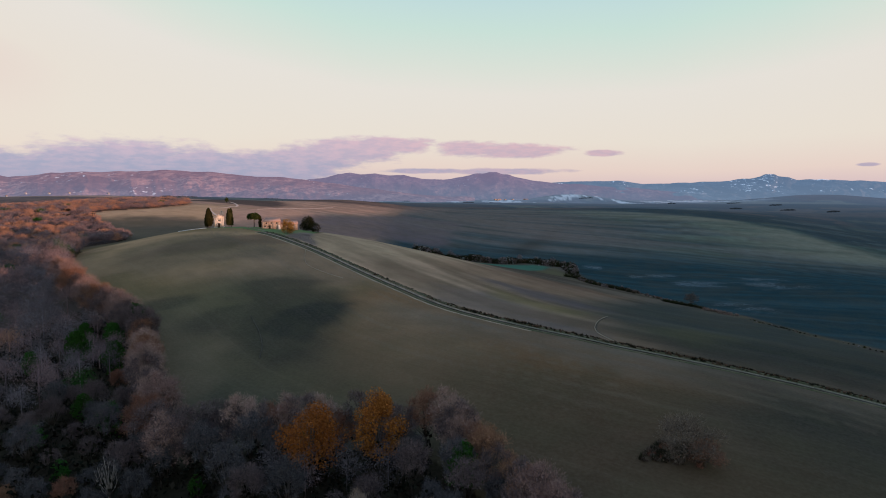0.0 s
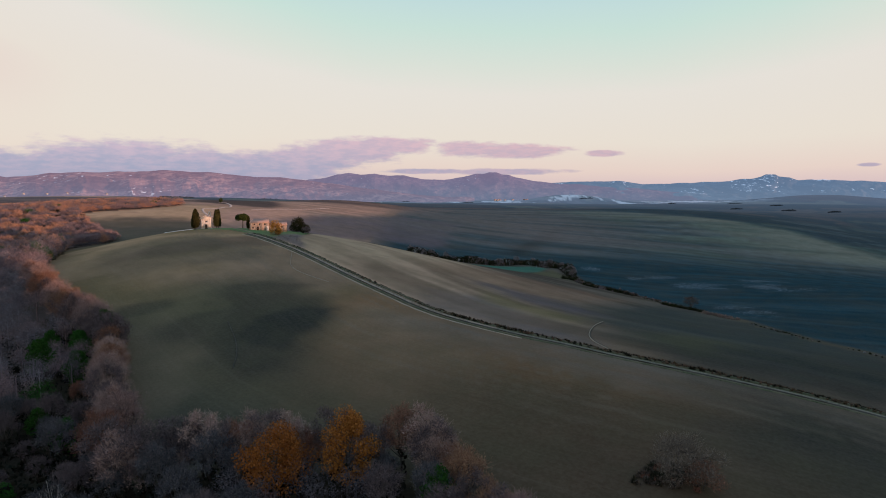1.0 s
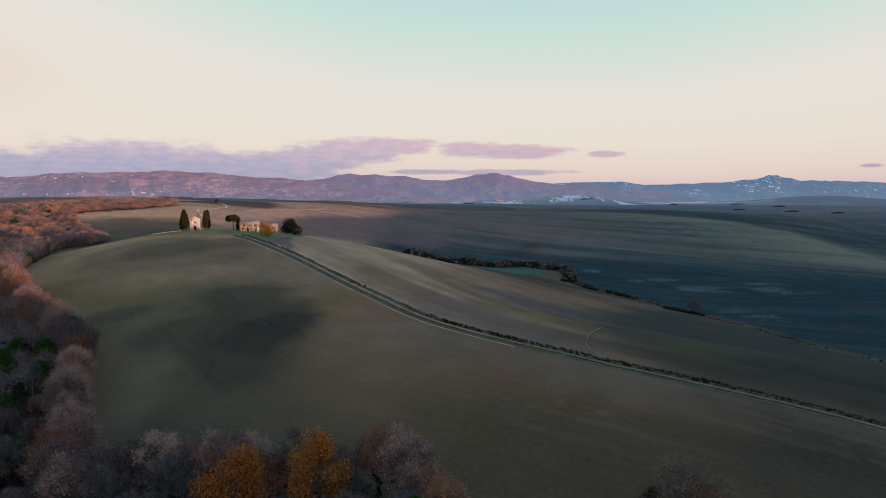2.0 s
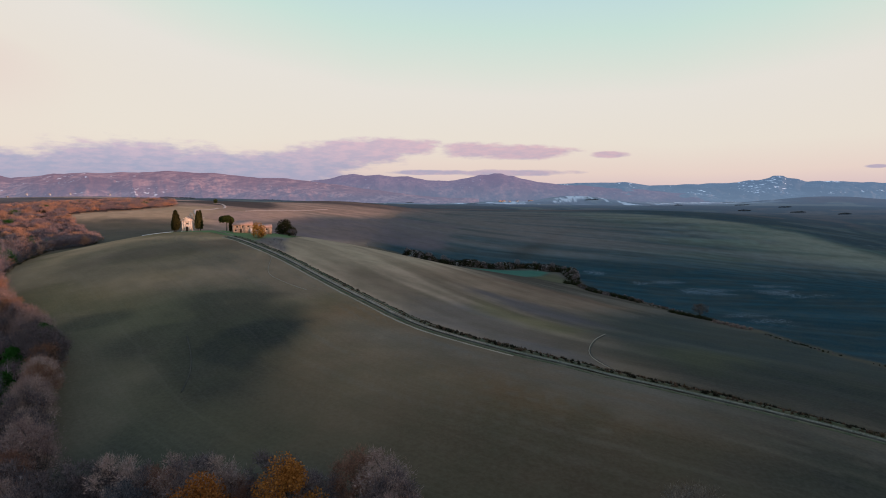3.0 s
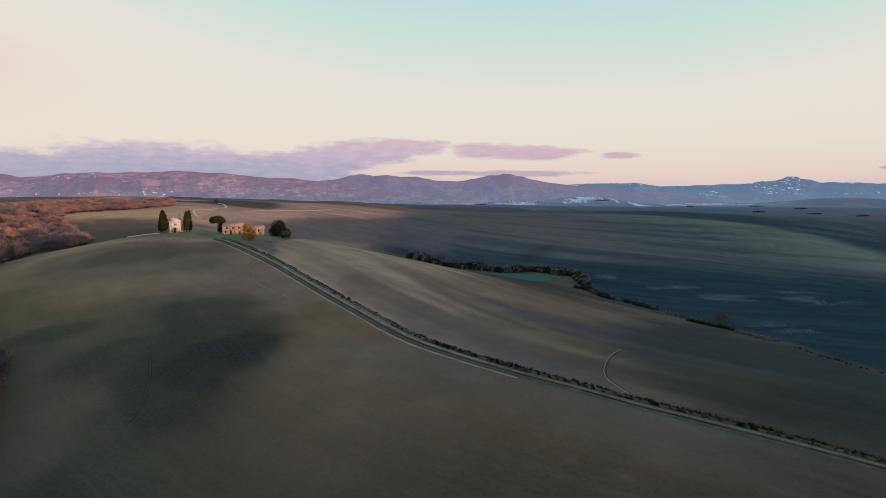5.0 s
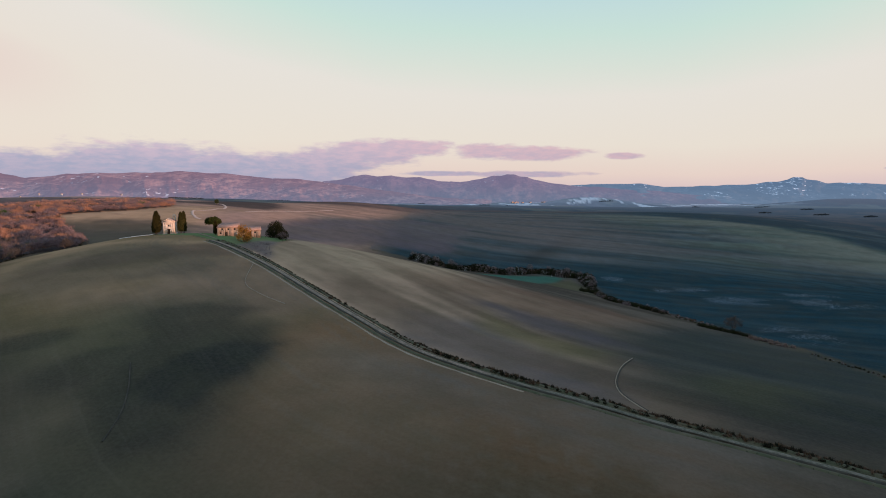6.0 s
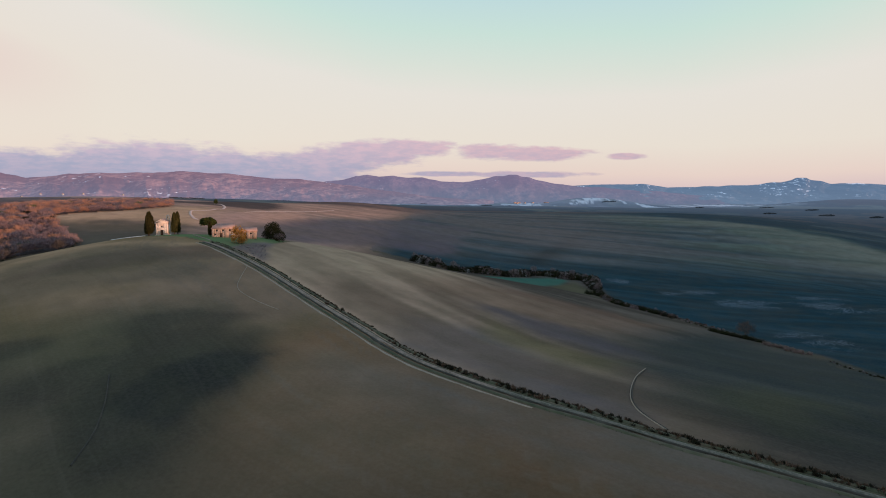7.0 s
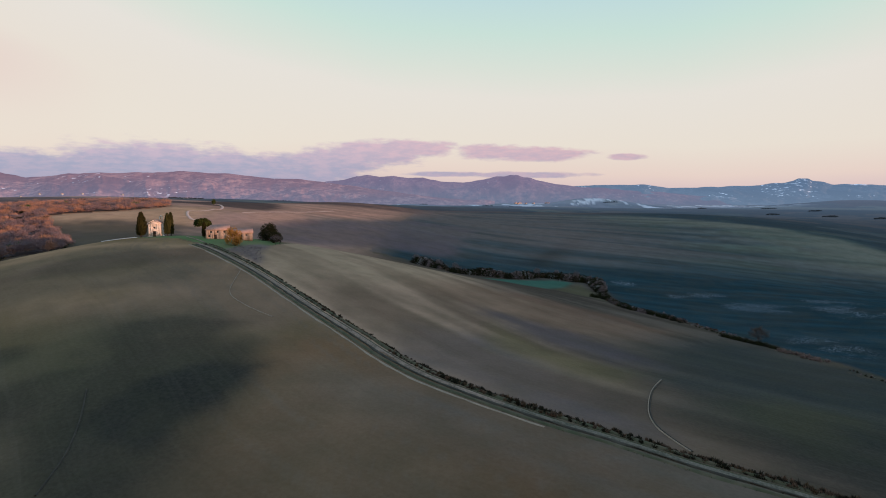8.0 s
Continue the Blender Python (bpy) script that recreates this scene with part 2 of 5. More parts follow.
island("twigs_rust", [(0.111, 0.058, 0.044), (0.208, 0.111, 0.078), (0.286, 0.163, 0.111), (0.130, 0.073, 0.055)])
island("twigs_umber", [(0.06, 0.052, 0.046), (0.12, 0.10, 0.085), (0.19, 0.155, 0.13), (0.035, 0.032, 0.032)])
island("twigs_rose", [(0.144, 0.104, 0.104), (0.273, 0.194, 0.180), (0.374, 0.259, 0.230), (0.201, 0.135, 0.121)])
island("twigs_pale", [(0.16, 0.125, 0.105), (0.23, 0.18, 0.15), (0.12, 0.095, 0.082)])
island("leaves_orange", [(0.10, 0.035, 0.013), (0.26, 0.092, 0.025), (0.37, 0.14, 0.042), (0.16, 0.054, 0.016)], through_light=0.25)
island("leaves_amber", [(0.26, 0.12, 0.03), (0.38, 0.19, 0.045), (0.45, 0.24, 0.065), (0.20, 0.10, 0.028)], through_light=0.25)
island("leaves_green", [(0.016, 0.045, 0.012), (0.032, 0.10, 0.018), (0.022, 0.07, 0.016)], through_light=0.15)
island("leaves_cypress", [(0.028, 0.030, 0.012), (0.055, 0.052, 0.020), (0.04, 0.042, 0.016)])
island("leaves_oak", [(0.014, 0.017, 0.010), (0.03, 0.034, 0.016), (0.022, 0.026, 0.012)])
island("leaves_pine", [(0.025, 0.035, 0.012), (0.05, 0.065, 0.02), (0.035, 0.05, 0.016)])
island("scrub_dark", [(0.018, 0.022, 0.016), (0.035, 0.036, 0.024), (0.05, 0.045, 0.035)])
island("scrub_brown", [(0.075, 0.052, 0.040), (0.13, 0.088, 0.068), (0.05, 0.04, 0.034)])
island("scrub_pink", [(0.19, 0.15, 0.14), (0.28, 0.22, 0.20), (0.14, 0.115, 0.105)])
island("scrub_lavender", [(0.15, 0.125, 0.135), (0.23, 0.185, 0.19), (0.11, 0.10, 0.095)])
island("grass_blades", [(0.016, 0.024, 0.015), (0.032, 0.040, 0.025), (0.065, 0.062, 0.042)])
island("dry_blades", [(0.06, 0.048, 0.032), (0.11, 0.085, 0.055), (0.15, 0.11, 0.075)])
island("far_grey", [(0.098, 0.092, 0.115), (0.178, 0.163, 0.190), (0.253, 0.224, 0.241)])
island("far_mauve", [(0.123, 0.096, 0.112), (0.213, 0.157, 0.168), (0.291, 0.213, 0.213)])
island("far_dusk", [(0.060, 0.058, 0.070), (0.114, 0.103, 0.118), (0.168, 0.146, 0.156)])
island("far_rust", [(0.20, 0.105, 0.08), (0.31, 0.165, 0.12), (0.37, 0.21, 0.155)])
island("gap_shade_leaf", [(0.006, 0.008, 0.006), (0.012, 0.013, 0.010), (0.02, 0.018, 0.014)])
island("far_scrub", [(0.045, 0.060, 0.075), (0.075, 0.088, 0.10), (0.055, 0.065, 0.075)])
island("frosted", [(0.25, 0.28, 0.30), (0.45, 0.48, 0.50), (0.10, 0.11, 0.10)])

# ---- shapes ----


class Geo:
    """Gathers vertices and faces."""

    def __init__(self):
        self.v, self.f, self.count = [], [], 0

    def add(self, verts, faces):
        self.v.append(np.asarray(verts, float).reshape(-1, 3))
        if isinstance(faces, np.ndarray):
            self.f.append(faces + self.count)
        else:
            self.f += [np.array([f]) + self.count for f in faces]
        self.count += len(self.v[-1])
        return self

    def box(self, x0, y0, z0, x1, y1, z1):
        return self.add([(x, y, z) for z in (z0, z1) for y in (y0, y1) for x in (x0, x1)],
                        [(0, 2, 3, 1), (4, 5, 7, 6), (0, 1, 5, 4), (2, 6, 7, 3), (0, 4, 6, 2), (1, 3, 7, 5)])

    def prism(self, outline, y0, y1):
        """An outline in x and z, drawn out from y0 to y1."""
        k = len(outline)
        verts = [(x, y0, z) for x, z in outline] + [(x, y1, z) for x, z in outline]
        return self.add(verts, [tuple(range(k)), tuple(range(2 * k - 1, k - 1, -1))] + [(i, i + k, (i + 1) % k + k, (i + 1) % k) for i in range(k)])

    def tube(self, points, radii, sides=6):
        points = [Vector(p) for p in points]
        ring = []
        for i, p in enumerate(points):
            way = (points[min(i + 1, len(points) - 1)] - points[max(i - 1, 0)]).normalized()
            side = way.orthogonal().normalized()
            up = way.cross(side)
            ring += [p + radii[i] * (side * math.cos(a) + up * math.sin(a)) for a in (2 * math.pi * k / sides for k in range(sides))]
        faces = [(i * sides + k, i * sides + (k + 1) % sides, (i + 1) * sides + (k + 1) % sides, (i + 1) * sides + k) for i in range(len(points) - 1) for k in range(sides)]
        faces += [tuple(range(sides - 1, -1, -1)), tuple(range((len(points) - 1) * sides, len(points) * sides))]
        return self.add([tuple(v) for v in ring], faces)

    def lathe(self, profile, sides=10, wobble=0.0, rng=None):
        verts = []
        for r, z in profile:
            for k in range(sides):
                s = r * (1 + (rng.uniform(-wobble, wobble) if rng else 0))
                verts.append((s * math.cos(2 * math.pi * k / sides), s * math.sin(2 * math.pi * k / sides), z))
        faces = [(i * sides + k, i * sides + (k + 1) % sides, (i + 1) * sides + (k + 1) % sides, (i + 1) * sides + k) for i in range(len(profile) - 1) for k in range(sides)]
        return self.add(verts, faces)

    def spikes(self, base, way, width, rng):
        """Thin triangles from each base along way: twigs, needles, blades."""
        side = np.cross(way, rng.normal(size=way.shape))
        side /= np.linalg.norm(side, axis=1, keepdims=True) + 1e-9
        half = side * np.reshape(width, (-1, 1)) / 2
        tri = np.stack([base - half, base + half, base + way], 1).reshape(-1, 3)
        return self.add(tri, np.arange(len(tri)).reshape(-1, 3))

    def leaves(self, centre, size, rng):
        """Small tilted four-cornered leaves or leaf sprays."""
        a = rng.normal(size=centre.shape)
        a /= np.linalg.norm(a, axis=1, keepdims=True)
        b = np.cross(a, rng.normal(size=centre.shape))
        b /= np.linalg.norm(b, axis=1, keepdims=True)
        s = np.reshape(size, (-1, 1)) / 2
        quad = np.stack([centre - a * s, centre + b * s * 0.7, centre + a * s, centre - b * s * 0.7], 1).reshape(-1, 3)
        return self.add(quad, np.arange(len(quad)).reshape(-1, 4))

    def mesh(self, name, material, smooth=False):
        data = bpy.data.meshes.new(name)
        long = np.concatenate([np.full(len(f), f.shape[1]) for f in self.f])
        data.vertices.add(self.count)
        data.vertices.foreach_set("co", np.concatenate(self.v).ravel())
        data.loops.add(int(long.sum()))
        data.loops.foreach_set("vertex_index", np.concatenate([f.ravel() for f in self.f]))
        data.polygons.add(len(long))
        data.polygons.foreach_set("loop_start", np.cumsum(long) - long)
        data.update(calc_edges=True)
        data.materials.append(MATS[material])
        if smooth:
            data.shade_smooth()
        data.update()
        return data


def part(name, geo, material, parent, label="", smooth=False):
    ob = new(name, geo.mesh(name, material, smooth))
    ob.parent = parent
    return tagged(ob, label)


def thing(name, place, turn=0.0, **tags):
    ob = new(name)
    ob.matrix_world = pose(*place, 0, 0, turn)
    return tagged(ob, **tags)


# ---- the lie of the land ----
# hills: centre x, y, spread x, y, height over the plain
HILLS = [(-150, 373, 26, 22, 1.0), (-190, 1190, 120, 90, 18.0), (300, 1300, 420, 220, 18.0), (930, 1130, 210, 230, -30.0), (560, 930, 120, 200, 8.0), (700, 1150, 250, 300, 4.5), (-260, 930, 220, 180, 29.9), (-330, 640, 170, 140, 19.5), (-620, 800, 260, 260, 8.2), (-450, 450, 220, 200, 9.7), (150, 600, 260, 160, -7.3), (550, 750, 260, 220, -13.8), (-60, 720, 160, 150, -4.3), (-100, 1200, 350, 260, -12.6), (1580, 2450, 230, 220, 40.0), (590, 3050, 130, 110, 30.0), (760, 3000, 140, 110, 20.0), (1150, 1950, 260, 120, 9.0), (820, 2150, 260, 130, 8.0), (-120, 1900, 420, 140, 9.0), (250, 2300, 300, 150, 7.0), (350, 350, 250, 200, -5.0), (-350, 150, 250, 200, -1.1), (100, -50, 300, 200, -23.9), (900, 500, 400, 350, -46.2), (-900, 1500, 500, 500, 43.1)]
PLAIN = -32.0
# folds of the chapel's hill, every 100 m from (-260, 60)
FOLDS = [-9.1, -7.8, -0.2, 5.9, -1.6, -5.2, -1.8, -1.8, 1.3, 3.1, 12.1, 6.9, -0.4, -1.7, -3.1, 11.6, 4.1, 0.1, 0.3, 0.4, -0.3, -9.2, 16.5, 8.9, 0.5, -2.9, 0.6, 4.6, -3.9, 9.4, 5.1, 6.4, -2.7, -2.4, 6.3, -0.3, -2.3, -7.2, -1.9, -2.9, -1.5, 3.4, -0.2, 7.3, 3.9, -1.5, 1.8, 3.3, -0.6]


def ground_z(x, y):
    x, y = np.asarray(x, float), np.asarray(y, float)
    z = np.full(x.shape, PLAIN)
    for cx, cy, sx, sy, high in HILLS:
        z += high * np.exp(-((x - cx) / sx) ** 2 / 2 - ((y - cy) / sy) ** 2 / 2)
    for i, high in enumerate(FOLDS):
        z += high * np.exp(-((x + 260 - 100 * (i % 7)) ** 2 + (y - 60 - 100 * (i // 7)) ** 2) / (2 * 95.0 ** 2))
    return z


TABLE = np.random.RandomState(4).rand(256, 256)


def value_noise(x, y, octaves=4):
    total, size, norm = 0.0, 1.0, 0.0
    for k in range(octaves):
        u, v = np.asarray(x) * 2 ** k + 17.3 * k, np.asarray(y) * 2 ** k + 9.1 * k
        i, j = np.floor(u).astype(int), np.floor(v).astype(int)
        a, b = u - i, v - j
        a, b = a * a * (3 - 2 * a), b * b * (3 - 2 * b)
        p = lambda di, dj: TABLE[(i + di) % 256, (j + dj) % 256]
        total = total + size * ((p(0, 0) * (1 - a) + p(1, 0) * a) * (1 - b) + (p(0, 1) * (1 - a) + p(1, 1) * a) * b)
        norm, size = norm + size, size * 0.5
    return total / norm


def smooth(x, lo, hi):
    t = np.clip((np.asarray(x) - lo) / (hi - lo), 0, 1)
    return t * t * (3 - 2 * t)


def inside(x, y, outline):
    x, y = np.asarray(x, float), np.asarray(y, float)
    hit = np.zeros(x.shape, bool)
    for (x0, y0), (x1, y1) in zip(outline, outline[1:] + outline[:1]):
        if y0 != y1:
            hit ^= ((y0 > y) != (y1 > y)) & (x < (x1 - x0) * (y - y0) / (y1 - y0) + x0)
    return hit


def beside(x, y, line):
    """Signed distance from a line of points (positive to its left), and the way along it."""
    x, y = np.asarray(x, float), np.asarray(y, float)
    best, along, sign, run = np.full(x.shape, 1e9), np.zeros(x.shape), np.ones(x.shape), 0.0
    for (x0, y0), (x1, y1) in zip(line, line[1:]):
        dx, dy = x1 - x0, y1 - y0
        long = math.hypot(dx, dy)
        t = np.clip(((x - x0) * dx + (y - y0) * dy) / long ** 2, 0, 1)
        d = np.hypot(x - x0 - t * dx, y - y0 - t * dy)
        near = d < best
        best, along = np.where(near, d, best), np.where(near, run + t * long, along)
        sign = np.where(near, np.sign(dx * (y - y0) - dy * (x - x0)), sign)
        run += long
    return best * sign, along


def curve(line, gap):
    """Points every gap metres on a rounded line through the given ones."""
    p = np.array([line[0]] + list(line) + [line[-1]], float)
    out = []
    for i in range(1, len(p) - 2):
        a, b, c, d = p[i - 1], p[i], p[i + 1], p[i + 2]
        for t in np.arange(0, 1, min(1, gap / max(gap, np.hypot(*(c - b))))):
            out.append(0.5 * (2 * b + (c - a) * t + (2 * a - 5 * b + 4 * c - d) * t * t + (3 * b - a - 3 * c + d) * t ** 3))
    return out + [p[-1]]


ROAD = [(-106, 345), (-96, 336), (-82, 322), (-63, 303), (-45, 283), (-30, 266), (-17, 251), (-6, 237), (4, 226), (14, 218), (23, 211.5), (33, 205),
        (44, 199), (57, 191), (70, 185), (82, 180), (96, 174.5), (110, 169), (125, 162), (150, 150), (190, 132)]
WOOD = [(-66, 132), (-56, 121), (-46, 125), (-35, 124), (-23, 123), (-5, 121), (2, 114), (8, 104), (13, 96), (17, 88), (28, 60), (30, 20), (-300, 20), (-700, 200),
        (-1000, 700), (-800, 1000), (-420, 830), (-340, 775), (-299, 692), (-310, 650), (-318, 632), (-345, 606), (-350, 585), (-338, 566), (-312, 536), (-292, 514), (-262, 482),
        (-246, 457), (-243, 440), (-262, 428), (-246, 392), (-208, 335), (-186, 290), (-156, 240), (-125, 210), (-103, 192), (-90, 170), (-80, 150)]
STREAM = [(-62, 600), (-26, 584), (-5, 566), (12, 548), (32, 564), (53, 568), (77, 594), (92, 600), (112, 592), (124, 586), (119, 530), (115, 500), (116, 459), (126, 444), (140, 420), (148, 395), (158, 372), (165, 352), (171, 336), (173, 314), (180, 280), (205, 225)]
GRASS = [(-152, 372), (-140, 366), (-124, 362), (-106, 348), (-94, 339), (-86, 338), (-80, 352), (-80, 368), (-82, 392), (-100, 405), (-130, 400), (-150, 392)]
LAWN_SCRUB = [(-91, 338), (-81, 330), (-69, 318), (-72, 331), (-78, 347), (-80, 368), (-86, 366), (-88, 352)]


def blur_mask(x, y, cx, cy, rx, ry, turn=0.0, ragged=0.35):
    c, s = math.cos(radians(turn)), math.sin(radians(turn))
    u, v = ((x - cx) * c + (y - cy) * s) / rx, (-(x - cx) * s + (y - cy) * c) / ry
    return 1 - smooth(np.hypot(u, v) + ragged * 2 * (value_noise(x / 22, y / 22, 3) - 0.5), 0.55, 1.1)


def soft_patch(x, y, outline, soft, ragged=0.0):
    """How far a place lies inside an outline, from 0 to 1, with a soft and ragged edge."""
    near = np.full(x.shape, 1e9)
    for (ax, ay), (bx, by) in zip(outline, outline[1:] + outline[:1]):
        ux, uy = bx - ax, by - ay
        t = np.clip(((x - ax) * ux + (y - ay) * uy) / (ux * ux + uy * uy), 0, 1)
        near = np.minimum(near, np.hypot(x - ax - t * ux, y - ay - t * uy))
    deep = np.where(inside(x, y, outline), near, -near) + ragged * 2 * (value_noise(x / 16 + 8, y / 16, 4) - 0.5)
    return smooth(deep, -soft, soft)


def land_tones(x, y):
    """The colour of soil, crop, grass and snow, field by field, with some painted shade and haze."""
    def over(tone, colour, mask):
        return tone + (np.array(colour) - tone) * np.clip(mask, 0, 1)[..., None]

    d, along = beside(x, y, ROAD)
    wide, mid, fine = value_noise(x / 90, y / 90, 4), value_noise(x / 30, y / 30, 4), value_noise(x / 9 + 40, y / 9, 3)
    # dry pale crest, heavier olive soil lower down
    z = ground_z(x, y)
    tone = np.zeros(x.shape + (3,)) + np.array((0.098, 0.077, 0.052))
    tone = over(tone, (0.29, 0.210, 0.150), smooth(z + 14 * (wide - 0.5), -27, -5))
    tone = over(tone, (0.155, 0.092, 0.060), smooth(wide, 0.48, 0.62) * 0.6)
    tone = over(tone, (0.115, 0.098, 0.052), smooth(mid, 0.5, 0.68) * 0.55)
    # the slope beyond the track, in long pale and dark bands
    bands = value_noise(d / 13, along / 130 + 3, 4)
    slope = (d > 0) & (y < 620) & (x > -80)
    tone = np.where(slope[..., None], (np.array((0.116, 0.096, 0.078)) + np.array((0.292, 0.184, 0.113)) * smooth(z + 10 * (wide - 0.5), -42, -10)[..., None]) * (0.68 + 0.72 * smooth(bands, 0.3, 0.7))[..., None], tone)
    tone = over(tone, (0.30, 0.185, 0.12), slope * soft_patch(x, y, [(4, 403), (38, 400), (79, 385), (120, 378), (90, 322), (53, 309), (21, 318), (-30, 360)], 22, 14) * 0.6)
    tone = over(tone, (0.160, 0.138, 0.138), slope * soft_patch(x, y, [(-4, 275), (19, 272), (35, 252), (46, 226), (60, 205), (50, 198), (18, 220), (0, 240)], 12, 8) * (0.4 + 0.5 * smooth(bands, 0.35, 0.6)))
    tone = over(tone, (0.195, 0.165, 0.075), slope * soft_patch(x, y, [(24, 300), (39, 272), (52, 266), (66, 258), (58, 240), (42, 247), (26, 262)], 9, 8) * 0.6)
    tone = over(tone, (0.042, 0.060, 0.060), slope * soft_patch(x, y, [(71, 300), (100, 340), (140, 380), (190, 320), (200, 180), (88, 186), (77, 192), (68, 235)], 22, 14) * 0.8)
    tone = over(tone, (0.120, 0.122, 0.066), slope * soft_patch(x, y, [(78, 232), (105, 250), (126, 243), (90, 206)], 14, 10) * 0.55)
    tone = over(tone, (0.50, 0.365, 0.24), slope * soft_patch(x, y, [(-80, 330), (-88, 400), (-60, 470), (10, 470), (20, 420), (-20, 330), (-50, 300)], 22, 10) * (0.55 + 0.4 * smooth(bands, 0.35, 0.6)))
    tone = over(tone, (0.120, 0.105, 0.118), slope * soft_patch(x, y, [(20, 330), (44, 322), (70, 300), (78, 280), (60, 272), (36, 292), (18, 312)], 12, 12) * 0.75)
    tone = over(tone, (0.215, 0.130, 0.090), slope * soft_patch(x, y, [(30, 420), (70, 410), (100, 400), (104, 372), (70, 372), (40, 390)], 14, 12) * 0.7)
    # beyond the stream: young wheat, dark and cool
    s, run = beside(x, y, STREAM)
    across = smooth(s, 2, 10) * (x > -70)
    strips = value_noise((x * 0.25 + y) / 26, (x - 0.25 * y) / 260, 4)
    threads = value_noise((x * 0.25 + y + 30 * wide) / 7, (x - 0.25 * y) / 150, 3)
    patches = value_noise(x / 170 + 9, y / 120, 4)
    rise = smooth(y + 0.1 * x + 130 * (patches - 0.5), 600, 840)
    wheat = np.array((0.014, 0.044, 0.055)) + (np.array((0.118, 0.112, 0.103)) - np.array((0.014, 0.044, 0.055))) * (rise * (0.45 + 0.55 * smooth(strips, 0.32, 0.68)))[..., None]
    wheat = wheat + (np.array((0.092, 0.118, 0.085)) - wheat) * (smooth(x, 180, 420) * rise * smooth(patches, 0.42, 0.6) * 0.7)[..., None]
    wheat = wheat + (np.array((0.150, 0.118, 0.108)) - wheat) * ((1 - smooth(x, 60, 260)) * rise * smooth(strips, 0.42, 0.62) * 0.7)[..., None]
    wheat = wheat * (np.array((0.88, 1.08, 1.20)) * (0.92 + 0.46 * smooth(threads, 0.3, 0.7))[..., None])
    # a valley fold drawn only by colour, its soft shade darkening the wheat
    fold = np.abs((x - 85) - (y - 671) * 0.38 - 16 * (mid - 0.5))
    wheat = wheat * (1 - 0.42 * np.exp(-(fold / 16) ** 2) * smooth(y, 640, 680) * (1 - smooth(y, 880, 980)))[..., None]
    far_side = np.clip(np.where(s > 0, across, 0) + smooth(y, 560, 640) * (x > -60), 0, 1)
    tone = tone + (wheat - tone) * far_side[..., None]
    # the brown ridge and the stubble behind the chapel, evening sun lifted into their colours
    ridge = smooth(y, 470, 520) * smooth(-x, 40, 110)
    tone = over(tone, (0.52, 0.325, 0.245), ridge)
    # the swale's shade, painted as a dark mauve patch
    tone = over(tone, (0.17, 0.13, 0.145), soft_patch(x, y, [(-178, 600), (-165, 680), (-140, 745), (-115, 805), (-60, 900), (30, 900), (0, 640), (-64, 640), (-120, 570), (-150, 556)], 16, 10) * 0.8)
    
    tone = over(tone, (0.085, 0.068, 0.075), smooth(y, 1030, 1090) * smooth(-x, 20, 80) * (y < 1400) * 0.9)
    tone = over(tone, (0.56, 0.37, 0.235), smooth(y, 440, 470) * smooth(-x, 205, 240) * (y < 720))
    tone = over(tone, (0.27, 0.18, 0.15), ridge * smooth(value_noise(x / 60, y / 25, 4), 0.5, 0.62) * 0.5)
    # dark green-grey foot of the stubble, its shade put into the tone
    tone = over(tone, (0.060, 0.070, 0.062), soft_patch(x, y, [(-345, 548), (-300, 578), (-268, 588), (-228, 585), (-205, 560), (-180, 480), (-190, 400), (-260, 450), (-320, 500)], 22, 14) * 0.85)
    tone = over(tone, (0.46, 0.30, 0.25), soft_patch(x, y, [(-245, 640), (-240, 700), (-205, 690), (-180, 640), (-200, 600)], 16, 10) * 0.7)
    tone = over(tone, (0.070, 0.058, 0.062), soft_patch(x, y, [(-300, 775), (-250, 742), (-212, 750), (-212, 810), (-240, 900), (-300, 1000), (-400, 1000), (-380, 800)], 14, 10) * 0.9)
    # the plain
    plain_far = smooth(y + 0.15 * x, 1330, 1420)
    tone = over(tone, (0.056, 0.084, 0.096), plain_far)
    plots = value_noise(x / 90 + 5 + y / 700, y / 150, 3)
    tone = over(tone, (0.050, 0.062, 0.078), plain_far * smooth(plots, 0.49, 0.52) * 0.9)
    tone = over(tone, (0.135, 0.145, 0.125), plain_far * smooth(plots, 0.40, 0.37) * 0.8)
    tone = over(tone, (0.145, 0.112, 0.105), plain_far * smooth(value_noise(x / 260 + 7, y / 420, 4), 0.54, 0.62) * 0.8)
    # paler and bluer with distance: haze put into the field colour
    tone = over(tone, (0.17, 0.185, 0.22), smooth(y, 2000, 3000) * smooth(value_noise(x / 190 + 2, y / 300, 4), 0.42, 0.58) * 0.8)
    tone = over(tone, (0.62, 0.66, 0.72), smooth(y, 2300, 2700) * smooth(value_noise(x / 60 + 3, y / 300 + 1, 5), 0.575, 0.605))
    tone = over(tone, (0.70, 0.73, 0.78), soft_patch(x, y, [(330, 2880), (470, 2930), (600, 3010), (690, 2990), (650, 2930), (520, 2860), (400, 2830)], 26, 70) * smooth(value_noise(x / 34, y / 60, 4), 0.46, 0.54))
    tone = over(tone, (0.07, 0.055, 0.062), soft_patch(x, y, [(1380, 2250), (1500, 2210), (1800, 2210), (1900, 2400), (1700, 2560), (1450, 2500)], 30, 40) * 0.85)
    tone = over(tone, (0.20, 0.125, 0.105), soft_patch(x, y, [(120, 2700), (420, 2620), (520, 2800), (260, 2950)], 40, 60) * 0.6)
